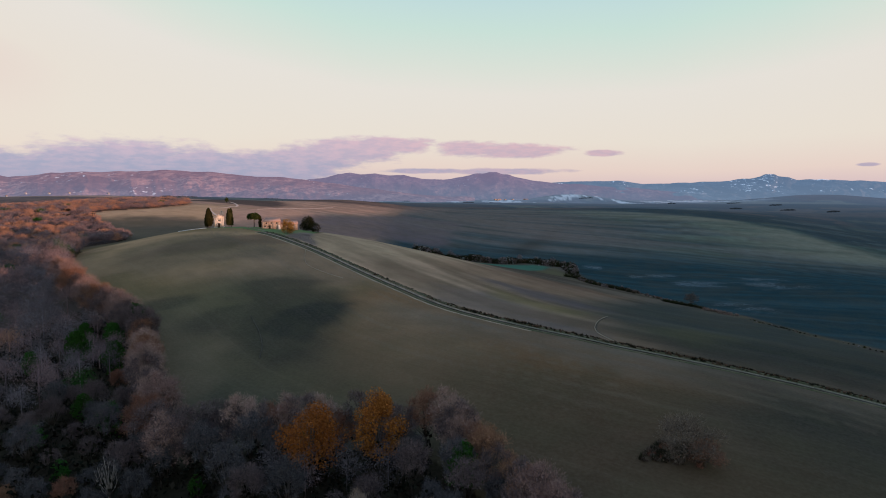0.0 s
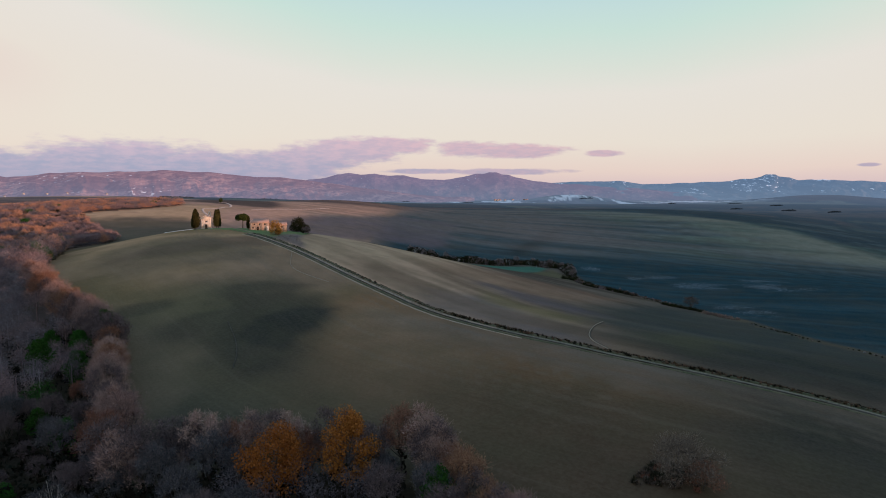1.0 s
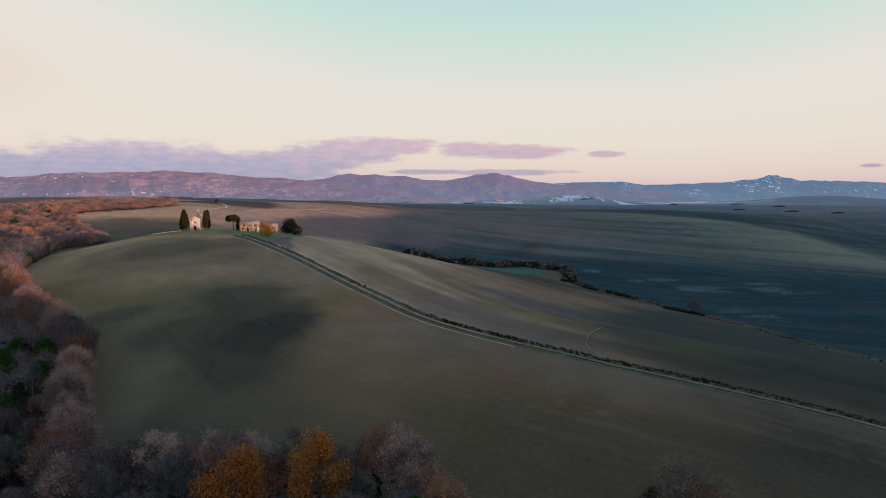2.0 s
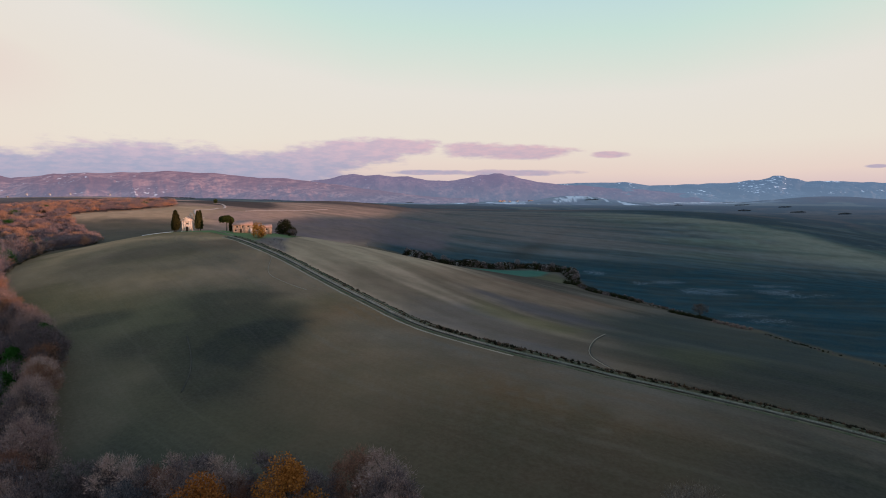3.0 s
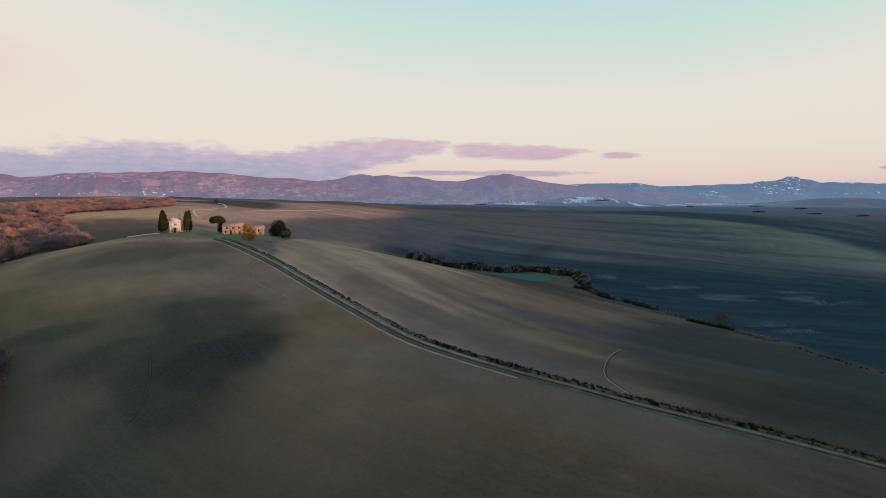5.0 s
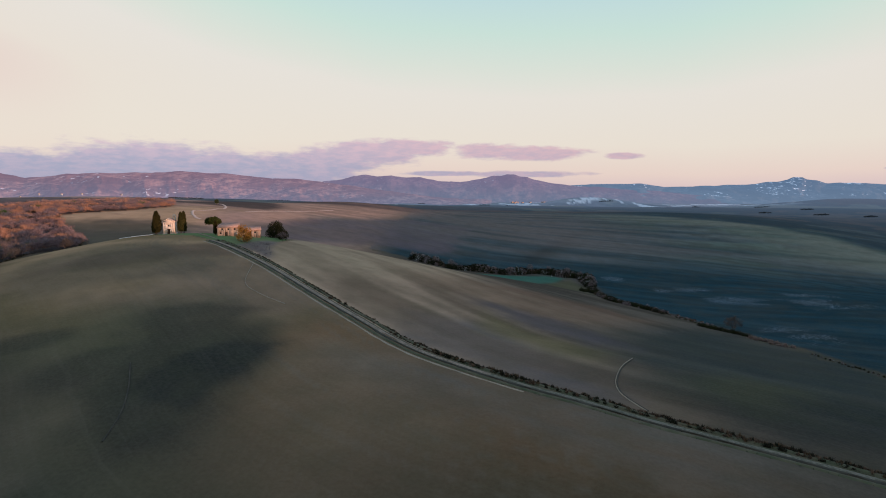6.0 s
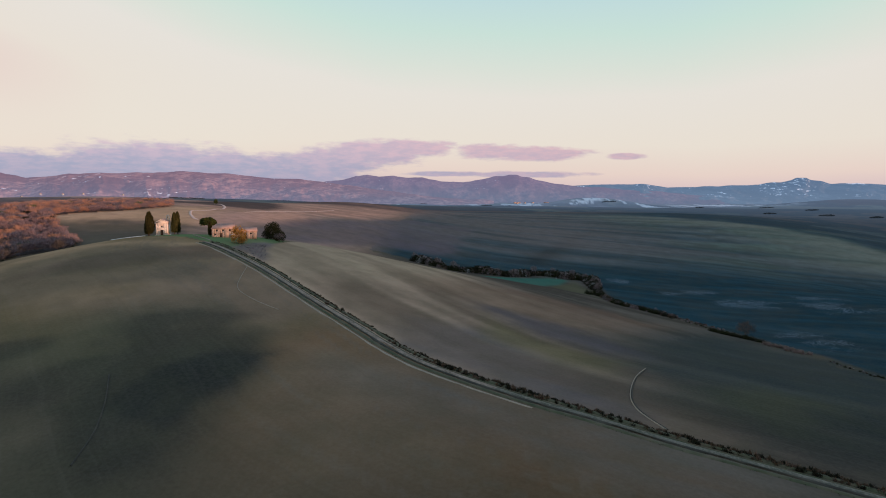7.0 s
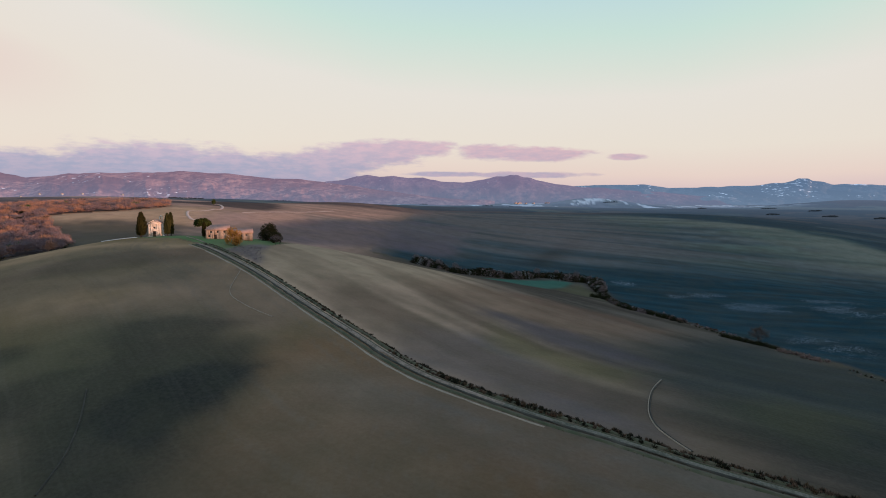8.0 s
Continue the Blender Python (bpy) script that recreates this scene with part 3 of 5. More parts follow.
    # the broad hill beyond the stream, greyer and paler towards its crest
    tone = over(tone, (0.185, 0.158, 0.150), (1 - smooth(x, 120, 420)) * smooth(x, -120, -20) * smooth(y, 640, 900) * (1 - smooth(y, 1300, 1360)) * (0.35 + 0.65 * smooth(strips, 0.3, 0.6)))
    # the pale spur over the valley, and the dark wheat behind it
    spur = np.interp(y, [600, 790, 860, 1000, 1100, 1300], [610, 592, 589, 585, 532, 300])
    tone = over(tone, (0.235, 0.24, 0.195), (1 - smooth(x - spur, -25, 20)) * smooth(x - spur, -260, -10) * smooth(y, 640, 800) * (1 - smooth(y, 1150, 1330)) * (0.45 + 0.55 * smooth(strips, 0.35, 0.6)))
    tone = over(tone, (0.034, 0.062, 0.080), smooth(x - spur, -20, 40) * smooth(y, 560, 640) * (y < 2000) * (0.35 + 0.55 * smooth(value_noise(x / 80 + y / 240, y / 70, 3), 0.45, 0.53)))
    # the field before the chapel: browner above, olive on the left, tan beside the track
    field = (d < 0) & (y < 400)
    tone = np.where(field[..., None], tone * np.array((1.47, 1.35, 1.11)), tone)
    tone = over(tone, (0.25, 0.178, 0.118), field * soft_patch(x, y, [(-35, 206), (-22, 228), (-2, 218), (10, 198), (16, 173), (-6, 165), (-20, 182)], 12, 8) * 0.75)
    tone = over(tone, (0.25, 0.175, 0.13), field * blur_mask(x, y, -50, 285, 75, 42, 40, 0.3) * 0.6)
    tone = over(tone, (0.19, 0.115, 0.085), field * blur_mask(x, y, -105, 318, 60, 18, 40, 0.3) * 0.7)
    tone = over(tone, (0.118, 0.116, 0.074), field * soft_patch(x, y, [(-118, 222), (-95, 240), (-83, 246), (-67, 254), (-50, 243), (-32, 223), (-33, 180), (-28, 150), (-20, 128), (-70, 130), (-105, 190)], 15, 12) * 0.72)
    tone = over(tone, (0.070, 0.072, 0.052), field * soft_patch(x, y, [(-80, 150), (-50, 150), (-25, 140), (-5, 132), (6, 112), (-60, 112)], 12, 8) * 0.6)
    tone = over(tone, (0.088, 0.074, 0.050), field * smooth(-d, 8, 22) * (1 - smooth(y + 0.25 * x + 16 * (mid - 0.5), 158, 186)) * 0.7)
    tone = over(tone, (0.20, 0.172, 0.142), field * (1 - smooth(-d, 12, 34)) * (1 - smooth(y, 205, 240)) * (0.45 + 0.4 * smooth(value_noise(d / 5, along / 60 + 8, 4), 0.35, 0.65)))
    # warm tan beside the dark patch, darker cooler soil towards the wood and the low end of the track
    tone = over(tone, (0.190, 0.128, 0.078), field * soft_patch(x, y, [(-32, 204), (-18, 206), (4, 186), (10, 160), (-6, 150), (-28, 168), (-34, 188)], 13, 10) * 0.6)
    tone = over(tone, (0.100, 0.066, 0.044), field * soft_patch(x, y, [(20, 140), (60, 140), (70, 112), (40, 96), (18, 100)], 16, 10) * 0.7)
    tone = over(tone, (0.052, 0.060, 0.056), (d < 30) * soft_patch(x, y, [(78, 172), (120, 156), (160, 130), (150, 95), (95, 95), (70, 140)], 22, 12) * 0.75)
    tone = over(tone, (0.055, 0.058, 0.046), field * soft_patch(x, y, [(-80, 150), (-68, 160), (-44, 147), (-6, 138), (6, 118), (-60, 118)], 14, 8) * 0.85)
    scratch = value_noise((d + 3 * (mid - 0.5)) / 1.6, along / 46 + 2, 3)
    tone = over(tone, (0.215, 0.175, 0.135), field * (1 - smooth(-d, 25, 80)) * smooth(scratch, 0.58, 0.72) * 0.35)
    tone = over(tone, (0.175, 0.138, 0.090), field * blur_mask(x, y, -80, 178, 20, 40, 20, 0.3) * 0.7)
    tone = over(tone, (0.115, 0.106, 0.078), field * blur_mask(x, y, -125, 292, 46, 46, 0, 0.3) * 0.55)
    # dark patches on the near field
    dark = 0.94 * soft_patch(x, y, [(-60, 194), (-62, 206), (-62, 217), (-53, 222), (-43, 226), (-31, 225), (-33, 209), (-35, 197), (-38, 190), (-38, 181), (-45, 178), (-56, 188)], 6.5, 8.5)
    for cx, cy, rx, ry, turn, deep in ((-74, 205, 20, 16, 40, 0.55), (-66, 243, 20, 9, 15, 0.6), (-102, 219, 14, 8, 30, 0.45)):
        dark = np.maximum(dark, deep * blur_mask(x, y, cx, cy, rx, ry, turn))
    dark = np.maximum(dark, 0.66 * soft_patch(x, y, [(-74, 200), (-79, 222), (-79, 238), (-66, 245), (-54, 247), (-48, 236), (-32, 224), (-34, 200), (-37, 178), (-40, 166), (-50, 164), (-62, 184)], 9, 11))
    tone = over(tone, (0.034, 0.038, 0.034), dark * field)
    # the low ground by the foot of the track is darker
    tone = tone * (1 - 0.16 * smooth(x, -15, 15) * (1 - smooth(y, 205, 245)) - 0.18 * smooth(x, 55, 95) * (1 - smooth(y, 225, 262)))[..., None]
    # turf round the chapel, scrub ground, wood floor, stream bank, snow
    turf = inside(x, y, GRASS)
    tone = over(tone, (0.15, 0.23, 0.10), turf * (0.75 + 0.25 * smooth(mid, 0.3, 0.6)))
    tone = over(tone, (0.22, 0.175, 0.17), soft_patch(x, y, LAWN_SCRUB, 2.5, 3) * 0.9)
    # near wood floor almost black, the shade under the crowns put into its colour
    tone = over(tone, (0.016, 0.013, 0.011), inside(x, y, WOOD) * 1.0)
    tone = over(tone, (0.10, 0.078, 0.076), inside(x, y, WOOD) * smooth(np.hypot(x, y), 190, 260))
    tone = over(tone, (0.10, 0.085, 0.06), (np.abs(s) < 5) * (y > 150) * smooth(fine, 0.3, 0.6) * 0.7)
    tone = over(tone, (0.055, 0.165, 0.125), soft_patch(x, y, [(28, 532), (46, 552), (66, 566), (89, 586), (106, 583), (92, 545), (77, 516), (58, 518)], 4, 3))
    tone = over(tone, (0.125, 0.118, 0.07), soft_patch(x, y, [(80, 520), (96, 548), (110, 576), (114, 531), (111, 484), (98, 500)], 5, 5) * 0.85)
    drift = np.zeros(x.shape)
    for cx, cy, rx, ry in ((153, 597, 12, 10), (207, 554, 15, 12), (180, 548, 12, 10), (222, 505, 30, 24), (262, 490, 42, 26), (286, 528, 22, 10), (195, 373, 22, 30), (96, 628, 12, 8)):
        drift = np.maximum(drift, blur_mask(x, y, cx, cy, rx, ry, -20, 0.3))
    return np.clip(tone * (0.88 + 0.24 * fine)[..., None], 0.004, 0.9), d, drift * smooth(value_noise((x + 0.3 * y) / 22, (y - 0.3 * x) / 12, 3), 0.38, 0.6)


def sheet_of_land(name, r, material, lift=0.0):
    """Land round the middle of the place, ring by ring, finest where the walk looks."""
    az = np.radians(np.concatenate([np.linspace(-46, 46, 640), np.linspace(46, 314, 68)[1:-1]]))
    rr, aa = np.meshgrid(r, az, indexing="ij")
    x, y = rr * np.sin(aa), rr * np.cos(aa)
    z = ground_z(x, y) + lift * (1.4 * smooth(rr, r[0], r[0] + 90) - 0.4)
    z = z + smooth(rr, 900, 2200) * 14 * (value_noise(x / 420, y / 420, 4) - 0.5)
    rows, cols = rr.shape
    a = (np.arange(rows - 1)[:, None] * cols + np.arange(cols)[None]).ravel()
    b = (np.arange(rows - 1)[:, None] * cols + (np.arange(cols)[None] + 1) % cols).ravel()
    geo = Geo().add(np.stack([x, y, z], -1), np.stack([a, b, b + cols, a + cols], -1)[:, ::-1])
    data = geo.mesh(name, material, True)
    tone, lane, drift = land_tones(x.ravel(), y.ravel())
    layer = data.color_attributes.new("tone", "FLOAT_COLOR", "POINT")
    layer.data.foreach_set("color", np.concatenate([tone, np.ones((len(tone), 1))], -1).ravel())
    for layer_name, values in (("lane", np.clip(lane, -900, 900)), ("drift", drift)):
        data.attributes.new(layer_name, "FLOAT", "POINT").data.foreach_set("value", values)
    return new(name, data)


RINGS = np.concatenate([[0.0], np.geomspace(12, 4850, 470)])
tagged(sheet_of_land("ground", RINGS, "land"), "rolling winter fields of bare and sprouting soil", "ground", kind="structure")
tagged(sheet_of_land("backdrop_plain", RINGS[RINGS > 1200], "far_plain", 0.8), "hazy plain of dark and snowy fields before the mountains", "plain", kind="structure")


def range_of_hills(name, material, radius, knots, label, depth=500, grain=9.0, seed=0):
    """A chain of far hills round the view, with spurs and gullies. knots: tangent of the azimuth, height."""
    tans = np.linspace(knots[0][0], knots[-1][0], 1100)
    top = np.interp(tans, [k[0] for k in knots], [k[1] for k in knots])
    top = np.convolve(np.pad(top, 2, mode="edge"), np.ones(5) / 5, "valid")
    top = top + grain * (value_noise(tans * 26 + seed, tans * 0 + seed, 6) - 0.5)
    az = np.arctan(tans)
    out = []
    for u in np.linspace(0, 1, 70):
        far_off = radius - depth + depth * u
        spurs = np.abs(value_noise(tans * 17 + seed + 0.9 * u, tans * 0 + u * 2.6 + seed, 6) - 0.5) * 2
        swell = value_noise(tans * 9 + seed, tans * 0 + u * 3.4 + seed, 4) - 0.5
        lift = u ** 1.2 + (0.30 * (0.4 - spurs) + 0.5 * swell) * 4 * u * (1 - u)
        z = -75 + (top + 75) * lift
        out.append(np.stack([far_off * np.sin(az), far_off * np.cos(az), z], -1))
    out.append(np.stack([(radius + depth * 0.25) * np.sin(az), (radius + depth * 0.25) * np.cos(az), 0 * az - 75], -1))
    grid = np.stack(out)
    rows_n, cols = grid.shape[:2]
    a = (np.arange(rows_n - 1)[:, None] * cols + np.arange(cols - 1)[None]).ravel()
    geo = Geo().add(grid.reshape(-1, 3), np.stack([a, a + 1, a + 1 + cols, a + cols], -1))
    tagged(new(name, geo.mesh(name, material, True)), label, "hills", kind="structure")
    return grid


def seen_height(px, py, radius):
    """Height at that distance for a rise of so many thousandths over the level line."""
    u = (px - 784) / 1046
    return (u, 24 + (338 - py) / 1046 * radius / math.sqrt(1 + u * u))


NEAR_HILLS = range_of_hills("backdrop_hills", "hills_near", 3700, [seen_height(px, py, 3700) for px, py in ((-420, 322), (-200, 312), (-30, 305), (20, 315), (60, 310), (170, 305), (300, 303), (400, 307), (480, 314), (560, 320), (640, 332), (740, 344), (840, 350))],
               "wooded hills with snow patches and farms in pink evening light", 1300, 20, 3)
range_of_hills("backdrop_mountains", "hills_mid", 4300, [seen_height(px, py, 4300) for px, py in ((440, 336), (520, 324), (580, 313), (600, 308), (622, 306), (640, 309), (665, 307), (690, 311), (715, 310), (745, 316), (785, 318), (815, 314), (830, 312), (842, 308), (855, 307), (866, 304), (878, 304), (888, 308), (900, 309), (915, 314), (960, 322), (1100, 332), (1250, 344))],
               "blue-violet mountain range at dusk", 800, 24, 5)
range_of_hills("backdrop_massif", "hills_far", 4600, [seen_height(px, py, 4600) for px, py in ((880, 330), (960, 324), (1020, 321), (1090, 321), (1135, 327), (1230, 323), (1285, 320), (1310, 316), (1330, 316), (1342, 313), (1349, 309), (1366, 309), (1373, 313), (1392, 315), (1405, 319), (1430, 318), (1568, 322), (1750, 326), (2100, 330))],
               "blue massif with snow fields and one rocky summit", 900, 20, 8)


def sun_blocking_ridge():
    """An unseen long ridge far off behind the right shoulder, added to hide the sun from the low ground."""
    toward = Vector((math.sin(SUN_AZ), math.cos(SUN_AZ), 0))
    cross = Vector((-toward.y, toward.x, 0))
    geo, verts = Geo(), []
    steps = np.linspace(-1800, 3000, 300)
    for far_off, share in ((560, 0.0), (690, 0.6), (800, 1.0), (940, 0.6), (1150, 0.0)):
        for v in steps:
            # the bump and dips in the crest set where sunlight gets past
            top = 83.5 + 3 * float(value_noise(v / 200 + 2, 0.5, 3) - 0.5) + 120 * float(smooth(v, 1500, 2600)) + 7 * math.exp(-((v - 610) / 45) ** 2) - 20 * math.exp(-((v - 132) / 42) ** 2) - 6 * math.exp(-((v - 292) / 24) ** 2)
            p = toward * far_off + cross * v
            verts.append((p.x, p.y, -70 + (top + 70) * share))
    k = len(steps)
    geo.add(verts, [(i * k + j, i * k + j + 1, (i + 1) * k + j + 1, (i + 1) * k + j) for i in range(4) for j in range(k - 1)])
    tagged(new("backdrop_ridge", geo.mesh("backdrop_ridge", "verge_grass", True)), "unseen long ridge added to keep the low sun off the fields", "hills", kind="structure")


sun_blocking_ridge()

# ---- trees ----


def bare_tree_meshes(seed, high, wide, bark, twig, twig_count, twig_long=1.0, low=0.34):
    """Trunk with limbs and boughs, and a domed crown of fine twigs in uneven bunches."""
    rng = np.random.RandomState(seed)
    wood, crown = Geo(), Geo()
    fork, r0 = high * rng.uniform(0.18, 0.28), high * 0.016
    top = np.array((0.3 * rng.randn(), 0.3 * rng.randn(), fork))
    wood.tube([(0, 0, -0.6), (0.1 * rng.randn(), 0.1 * rng.randn(), fork * 0.6), top], [r0 * 1.3, r0, r0 * 0.85], 6)
    lumps, limbs = [], rng.randint(13, 17)
    for k in range(limbs):
        share = (k + 0.5) / limbs
        a = 2.4 * k + rng.uniform(-0.35, 0.35)
        lift = 1 - 1.15 * share
        reach = wide * 0.36 * math.sqrt(max(0.05, 1 - max(lift, 0) ** 2)) * rng.uniform(0.85, 1.1)
        end = np.array((reach * math.cos(a), reach * math.sin(a), high * (low + 0.22 + (0.66 - low) * max(lift, -0.2) * rng.uniform(0.82, 1.0))))
        mid = top + (end - top) * 0.5 + np.array((0, 0, -0.05 * high * share)) + rng.randn(3) * 0.03 * wide
        wood.tube([top * (1, 1, rng.uniform(0.75, 1.0)), mid, end], [r0 * 0.5, r0 * 0.32, 0.03], 4)
        for _ in range(2):
            start = mid + (end - mid) * rng.uniform(0.1, 0.7)
            tip = start + (end - mid) * 0.35 + np.array((rng.randn() * 0.10 * wide, rng.randn() * 0.10 * wide, high * rng.uniform(0.0, 0.08)))
            wood.tube([start, tip], [r0 * 0.24, 0.02], 3)
            lumps.append((tip, wide * rng.uniform(0.09, 0.13)))
        lumps += [(end, wide * rng.uniform(0.12, 0.18))] * 2
    pick = rng.randint(0, len(lumps), twig_count)
    centre, size = np.array([lumps[i][0] for i in pick]), np.array([lumps[i][1] for i in pick])
    way = rng.normal(size=(twig_count, 3))
    way /= np.linalg.norm(way, axis=1, keepdims=True)
    base = centre + way * (size * np.abs(rng.normal(0.62, 0.34, twig_count)))[:, None] * (1, 1, 0.85)
    aim = way * 0.8 + (0, 0, 0.5) + rng.normal(size=(twig_count, 3)) * 0.4
    aim *= (twig_long * rng.uniform(0.4, 1.0, twig_count) / np.linalg.norm(aim, axis=1))[:, None]
    crown.spikes(base, aim, rng.uniform(0.05, 0.11, twig_count) * twig_long, rng)
    # leaf quads added in the cores of the bunches to block sky light
    hearts = rng.randint(0, len(lumps), twig_count // 12)
    spread = rng.normal(size=(len(hearts), 3)) * np.array([lumps[i][1] for i in hearts])[:, None] * 0.32
    crown.leaves(np.array([lumps[i][0] for i in hearts]) + spread - (0, 0, 0.05 * high), rng.uniform(0.25, 0.6, len(hearts)) * twig_long, rng)
    return wood.mesh("trunk", bark), crown.mesh("crown", twig)


def leafy_tree_meshes(seed, high, wide, bark, leaf, leaf_count, leaf_size, low=0.25):
    rng = np.random.RandomState(seed)
    wood, crown = Geo(), Geo()
    fork, r0 = high * low, high * 0.022
    wood.tube([(0, 0, -0.6), (0.1, 0, fork), (0, 0.1, high * 0.7)], [r0 * 1.3, r0, r0 * 0.4], 7)
    lumps = []
    for k in range(34):
        a, t = rng.uniform(0, 2 * math.pi), rng.uniform(0, 1)
        z = fork * 1.1 + (high - fork * 1.1) * t * 0.88
        reach = wide / 2 * math.sin(math.pi * (0.16 + 0.78 * t)) * rng.uniform(0.5, 0.84)
        end = np.array((reach * math.cos(a), reach * math.sin(a), z))
        if k < 9:
            wood.tube([(0, 0, fork + 0.3 * (z - fork)), end], [r0 * 0.4, 0.04], 4)
        lumps.append((end, wide * rng.uniform(0.14, 0.22)))
    pick = rng.randint(0, len(lumps), leaf_count)
    centre, size = np.array([lumps[i][0] for i in pick]), np.array([lumps[i][1] for i in pick])
    way = rng.normal(size=(leaf_count, 3))
    way /= np.linalg.norm(way, axis=1, keepdims=True)
    crown.leaves(centre + way * (size * rng.uniform(0.55, 1.05, leaf_count))[:, None], leaf_size * rng.uniform(0.6, 1.3, leaf_count), rng)
    return wood.mesh("trunk", bark), crown.mesh("crown", leaf)


def tree_from(meshes, name, place, turn, scale, label, category="tree", group=""):
    tree = new(name)
    tree.matrix_world = pose(*place, 0, 0, turn) @ Matrix.Scale(scale, 4)
    tagged(tree, label, category, group)
    for piece, data in zip(("trunk", "crown"), meshes):
        ob = new(piece, data)
        ob.parent = tree
    return tree


def on_ground(x, y):
    return (x, y, float(ground_z(x, y)))


EVERGREENS = [(-114, 185), (-103, 181), (-94, 165), (-100, 189), (-89, 142), (-78, 134), (4, 106), (-108, 171), (-120, 168)]


def plant_wood():
    rng = np.random.RandomState(11)
    kinds = []
    for seed, twig, bark, label, weight, high, wide in ((1, "twigs_grey", "bark", "bare grey-brown oak at the edge of the wood", 4, 14.0, 8.2), (2, "twigs_grey", "bark", "bare grey-brown oak in the winter wood", 4, 12.5, 7.2),
                                                        (3, "twigs_mauve", "bark", "bare oak with mauve-brown twigs in the wood", 4, 13.5, 8.0), (4, "twigs_mauve", "bark", "bare broad-crowned oak with mauve twigs", 3, 11.5, 7.6),
                                                        (5, "twigs_rust", "bark", "oak with dry rust-brown leaves in the wood", 1.2, 11.5, 6.5), (6, "twigs_pale", "pale_bark", "bare whitish tree among the oaks", 0.9, 12.5, 6.0),
                                                        (8, "twigs_grey", "pale_bark", "slender bare tree with a pale trunk", 2.6, 13.5, 7.0)):
        kinds.append((bare_tree_meshes(seed, high, wide, bark, twig, 1500 if seed == 8 else 7500, 0.7), "tree", label, weight))
    border = [(bare_tree_meshes(9, 13.5, 9.5, "bark", "twigs_rose", 7500, 0.7, 0.2), "bare oak with rosy brown twigs at the wood's edge"),
              (bare_tree_meshes(10, 13.5, 9.5, "bark", "twigs_mauve", 7500, 0.7, 0.2), "bare mauve oak at the wood's edge"),
              (bare_tree_meshes(12, 12.5, 8.5, "bark", "twigs_rust", 7000, 0.7, 0.2), "oak with withered rust leaves at the wood's edge")]
    kinds.append((leafy_tree_meshes(7, 11.0, 5.6, "bark", "leaves_green", 2600, 0.42), "evergreen_tree", "dark green evergreen tree among bare oaks", 1.3))
    chance = np.array([k[3] for k in kinds])
    chance /= chance.sum()
    spots = []
    for gx in np.arange(-330, 36, 7.4):
        for gy in np.arange(64, 330, 7.4):
            x, y = gx + rng.uniform(-2.4, 2.4), gy + rng.uniform(-2.4, 2.4)
            if x > -0.80 * y - 12 and inside(x, y, WOOD):
                spots.append((math.hypot(x, y), x, y))
    spots.sort()
    rim = np.array(curve(WOOD[-5:] + WOOD[:11], 3.9))
    for x, y in rim:
        reach = 0.8 if x < -98 else 3.4 if x < -66 else 3.4 if x > -6 else 0.0
        spots.insert(0, (math.hypot(x, y), x + rng.uniform(-1.0, 0.4) - 1.2 + reach, y - rng.uniform(0.5, 2.5) + 0.6 * reach))
    outer = set(spots[:len(rim)])
    close = [s for s in spots if (s[0] < 178 or s in outer) and math.hypot(s[1] + 26, s[2] - 111) > 7.5 and math.hypot(s[1] + 13, s[2] - 113) > 7][:296]
    taken = set(close)
    for far_off, x, y in close:
        meshes, name, label, _ = kinds[rng.choice(len(kinds), p=chance)]
        if (far_off, x, y) in outer:
            (meshes, label), name = border[rng.choice(3, p=[0.54, 0.14, 0.32] if x < -60 else [0.48, 0.34, 0.18])], "tree"
        tree_from(meshes, name, on_ground(x, y), rng.uniform(0, 360), rng.uniform(0.92, 1.25) if (far_off, x, y) in outer else rng.uniform(0.55, 1.02), label, "tree", "trees of the near wood")
    # the two oaks that keep their orange leaves, and a smaller one
    for seed, x, y, high, wide in ((21, -26, 112.8, 16.2, 13.2), (22, -13, 115, 16.8, 11.0)):
        tree_from(leafy_tree_meshes(seed, high, wide, "bark", "leaves_orange", 9000, 0.36, 0.24), "orange_oak", on_ground(x, y), seed * 40, 1.0, "oak with a full crown of orange autumn leaves", "tree")
    # evergreens that stand out of the winter wood
    green = leafy_tree_meshes(27, 10.0, 6.4, "bark", "leaves_green", 3600, 0.4, 0.15)
    for k, (x, y) in enumerate(EVERGREENS):
        tree_from(green, "evergreen_tree", on_ground(x, y), 57 * k, 0.85 + 0.13 * (k % 4), "dark green evergreen tree among bare oaks", "tree")
    # the rest of the wood, too many to count
    geos = {"far_grey": Geo(), "far_mauve": Geo(), "far_dusk": Geo(), "far_rust": Geo(), "scrub_dark": Geo(), "leaves_green": Geo()}
    rest = [(x, y) for far_off, x, y in spots if (far_off, x, y) not in taken and far_off >= 100]
    for gx in np.arange(-900, -150, 7.5):
        for gy in np.arange(330, 980, 7.5):
            x, y = gx + rng.uniform(-3, 3), gy + rng.uniform(-3, 3)
            if x > -0.80 * y - 12 and inside(x, y, WOOD):
                rest.append((x, y))
    rest += [(x - rng.uniform(0.5, 2.0), y + rng.uniform(-1, 1)) for x, y in curve(WOOD[17:34], 4.0)]
    rest += [(x, y) for x, y in rng.uniform((-290, 24), (26, 66), (340, 2))]
    for x, y in rest:
        far_off = math.hypot(x, y)
        count = int(np.clip(1500 * 240 / far_off, 300, 1700))
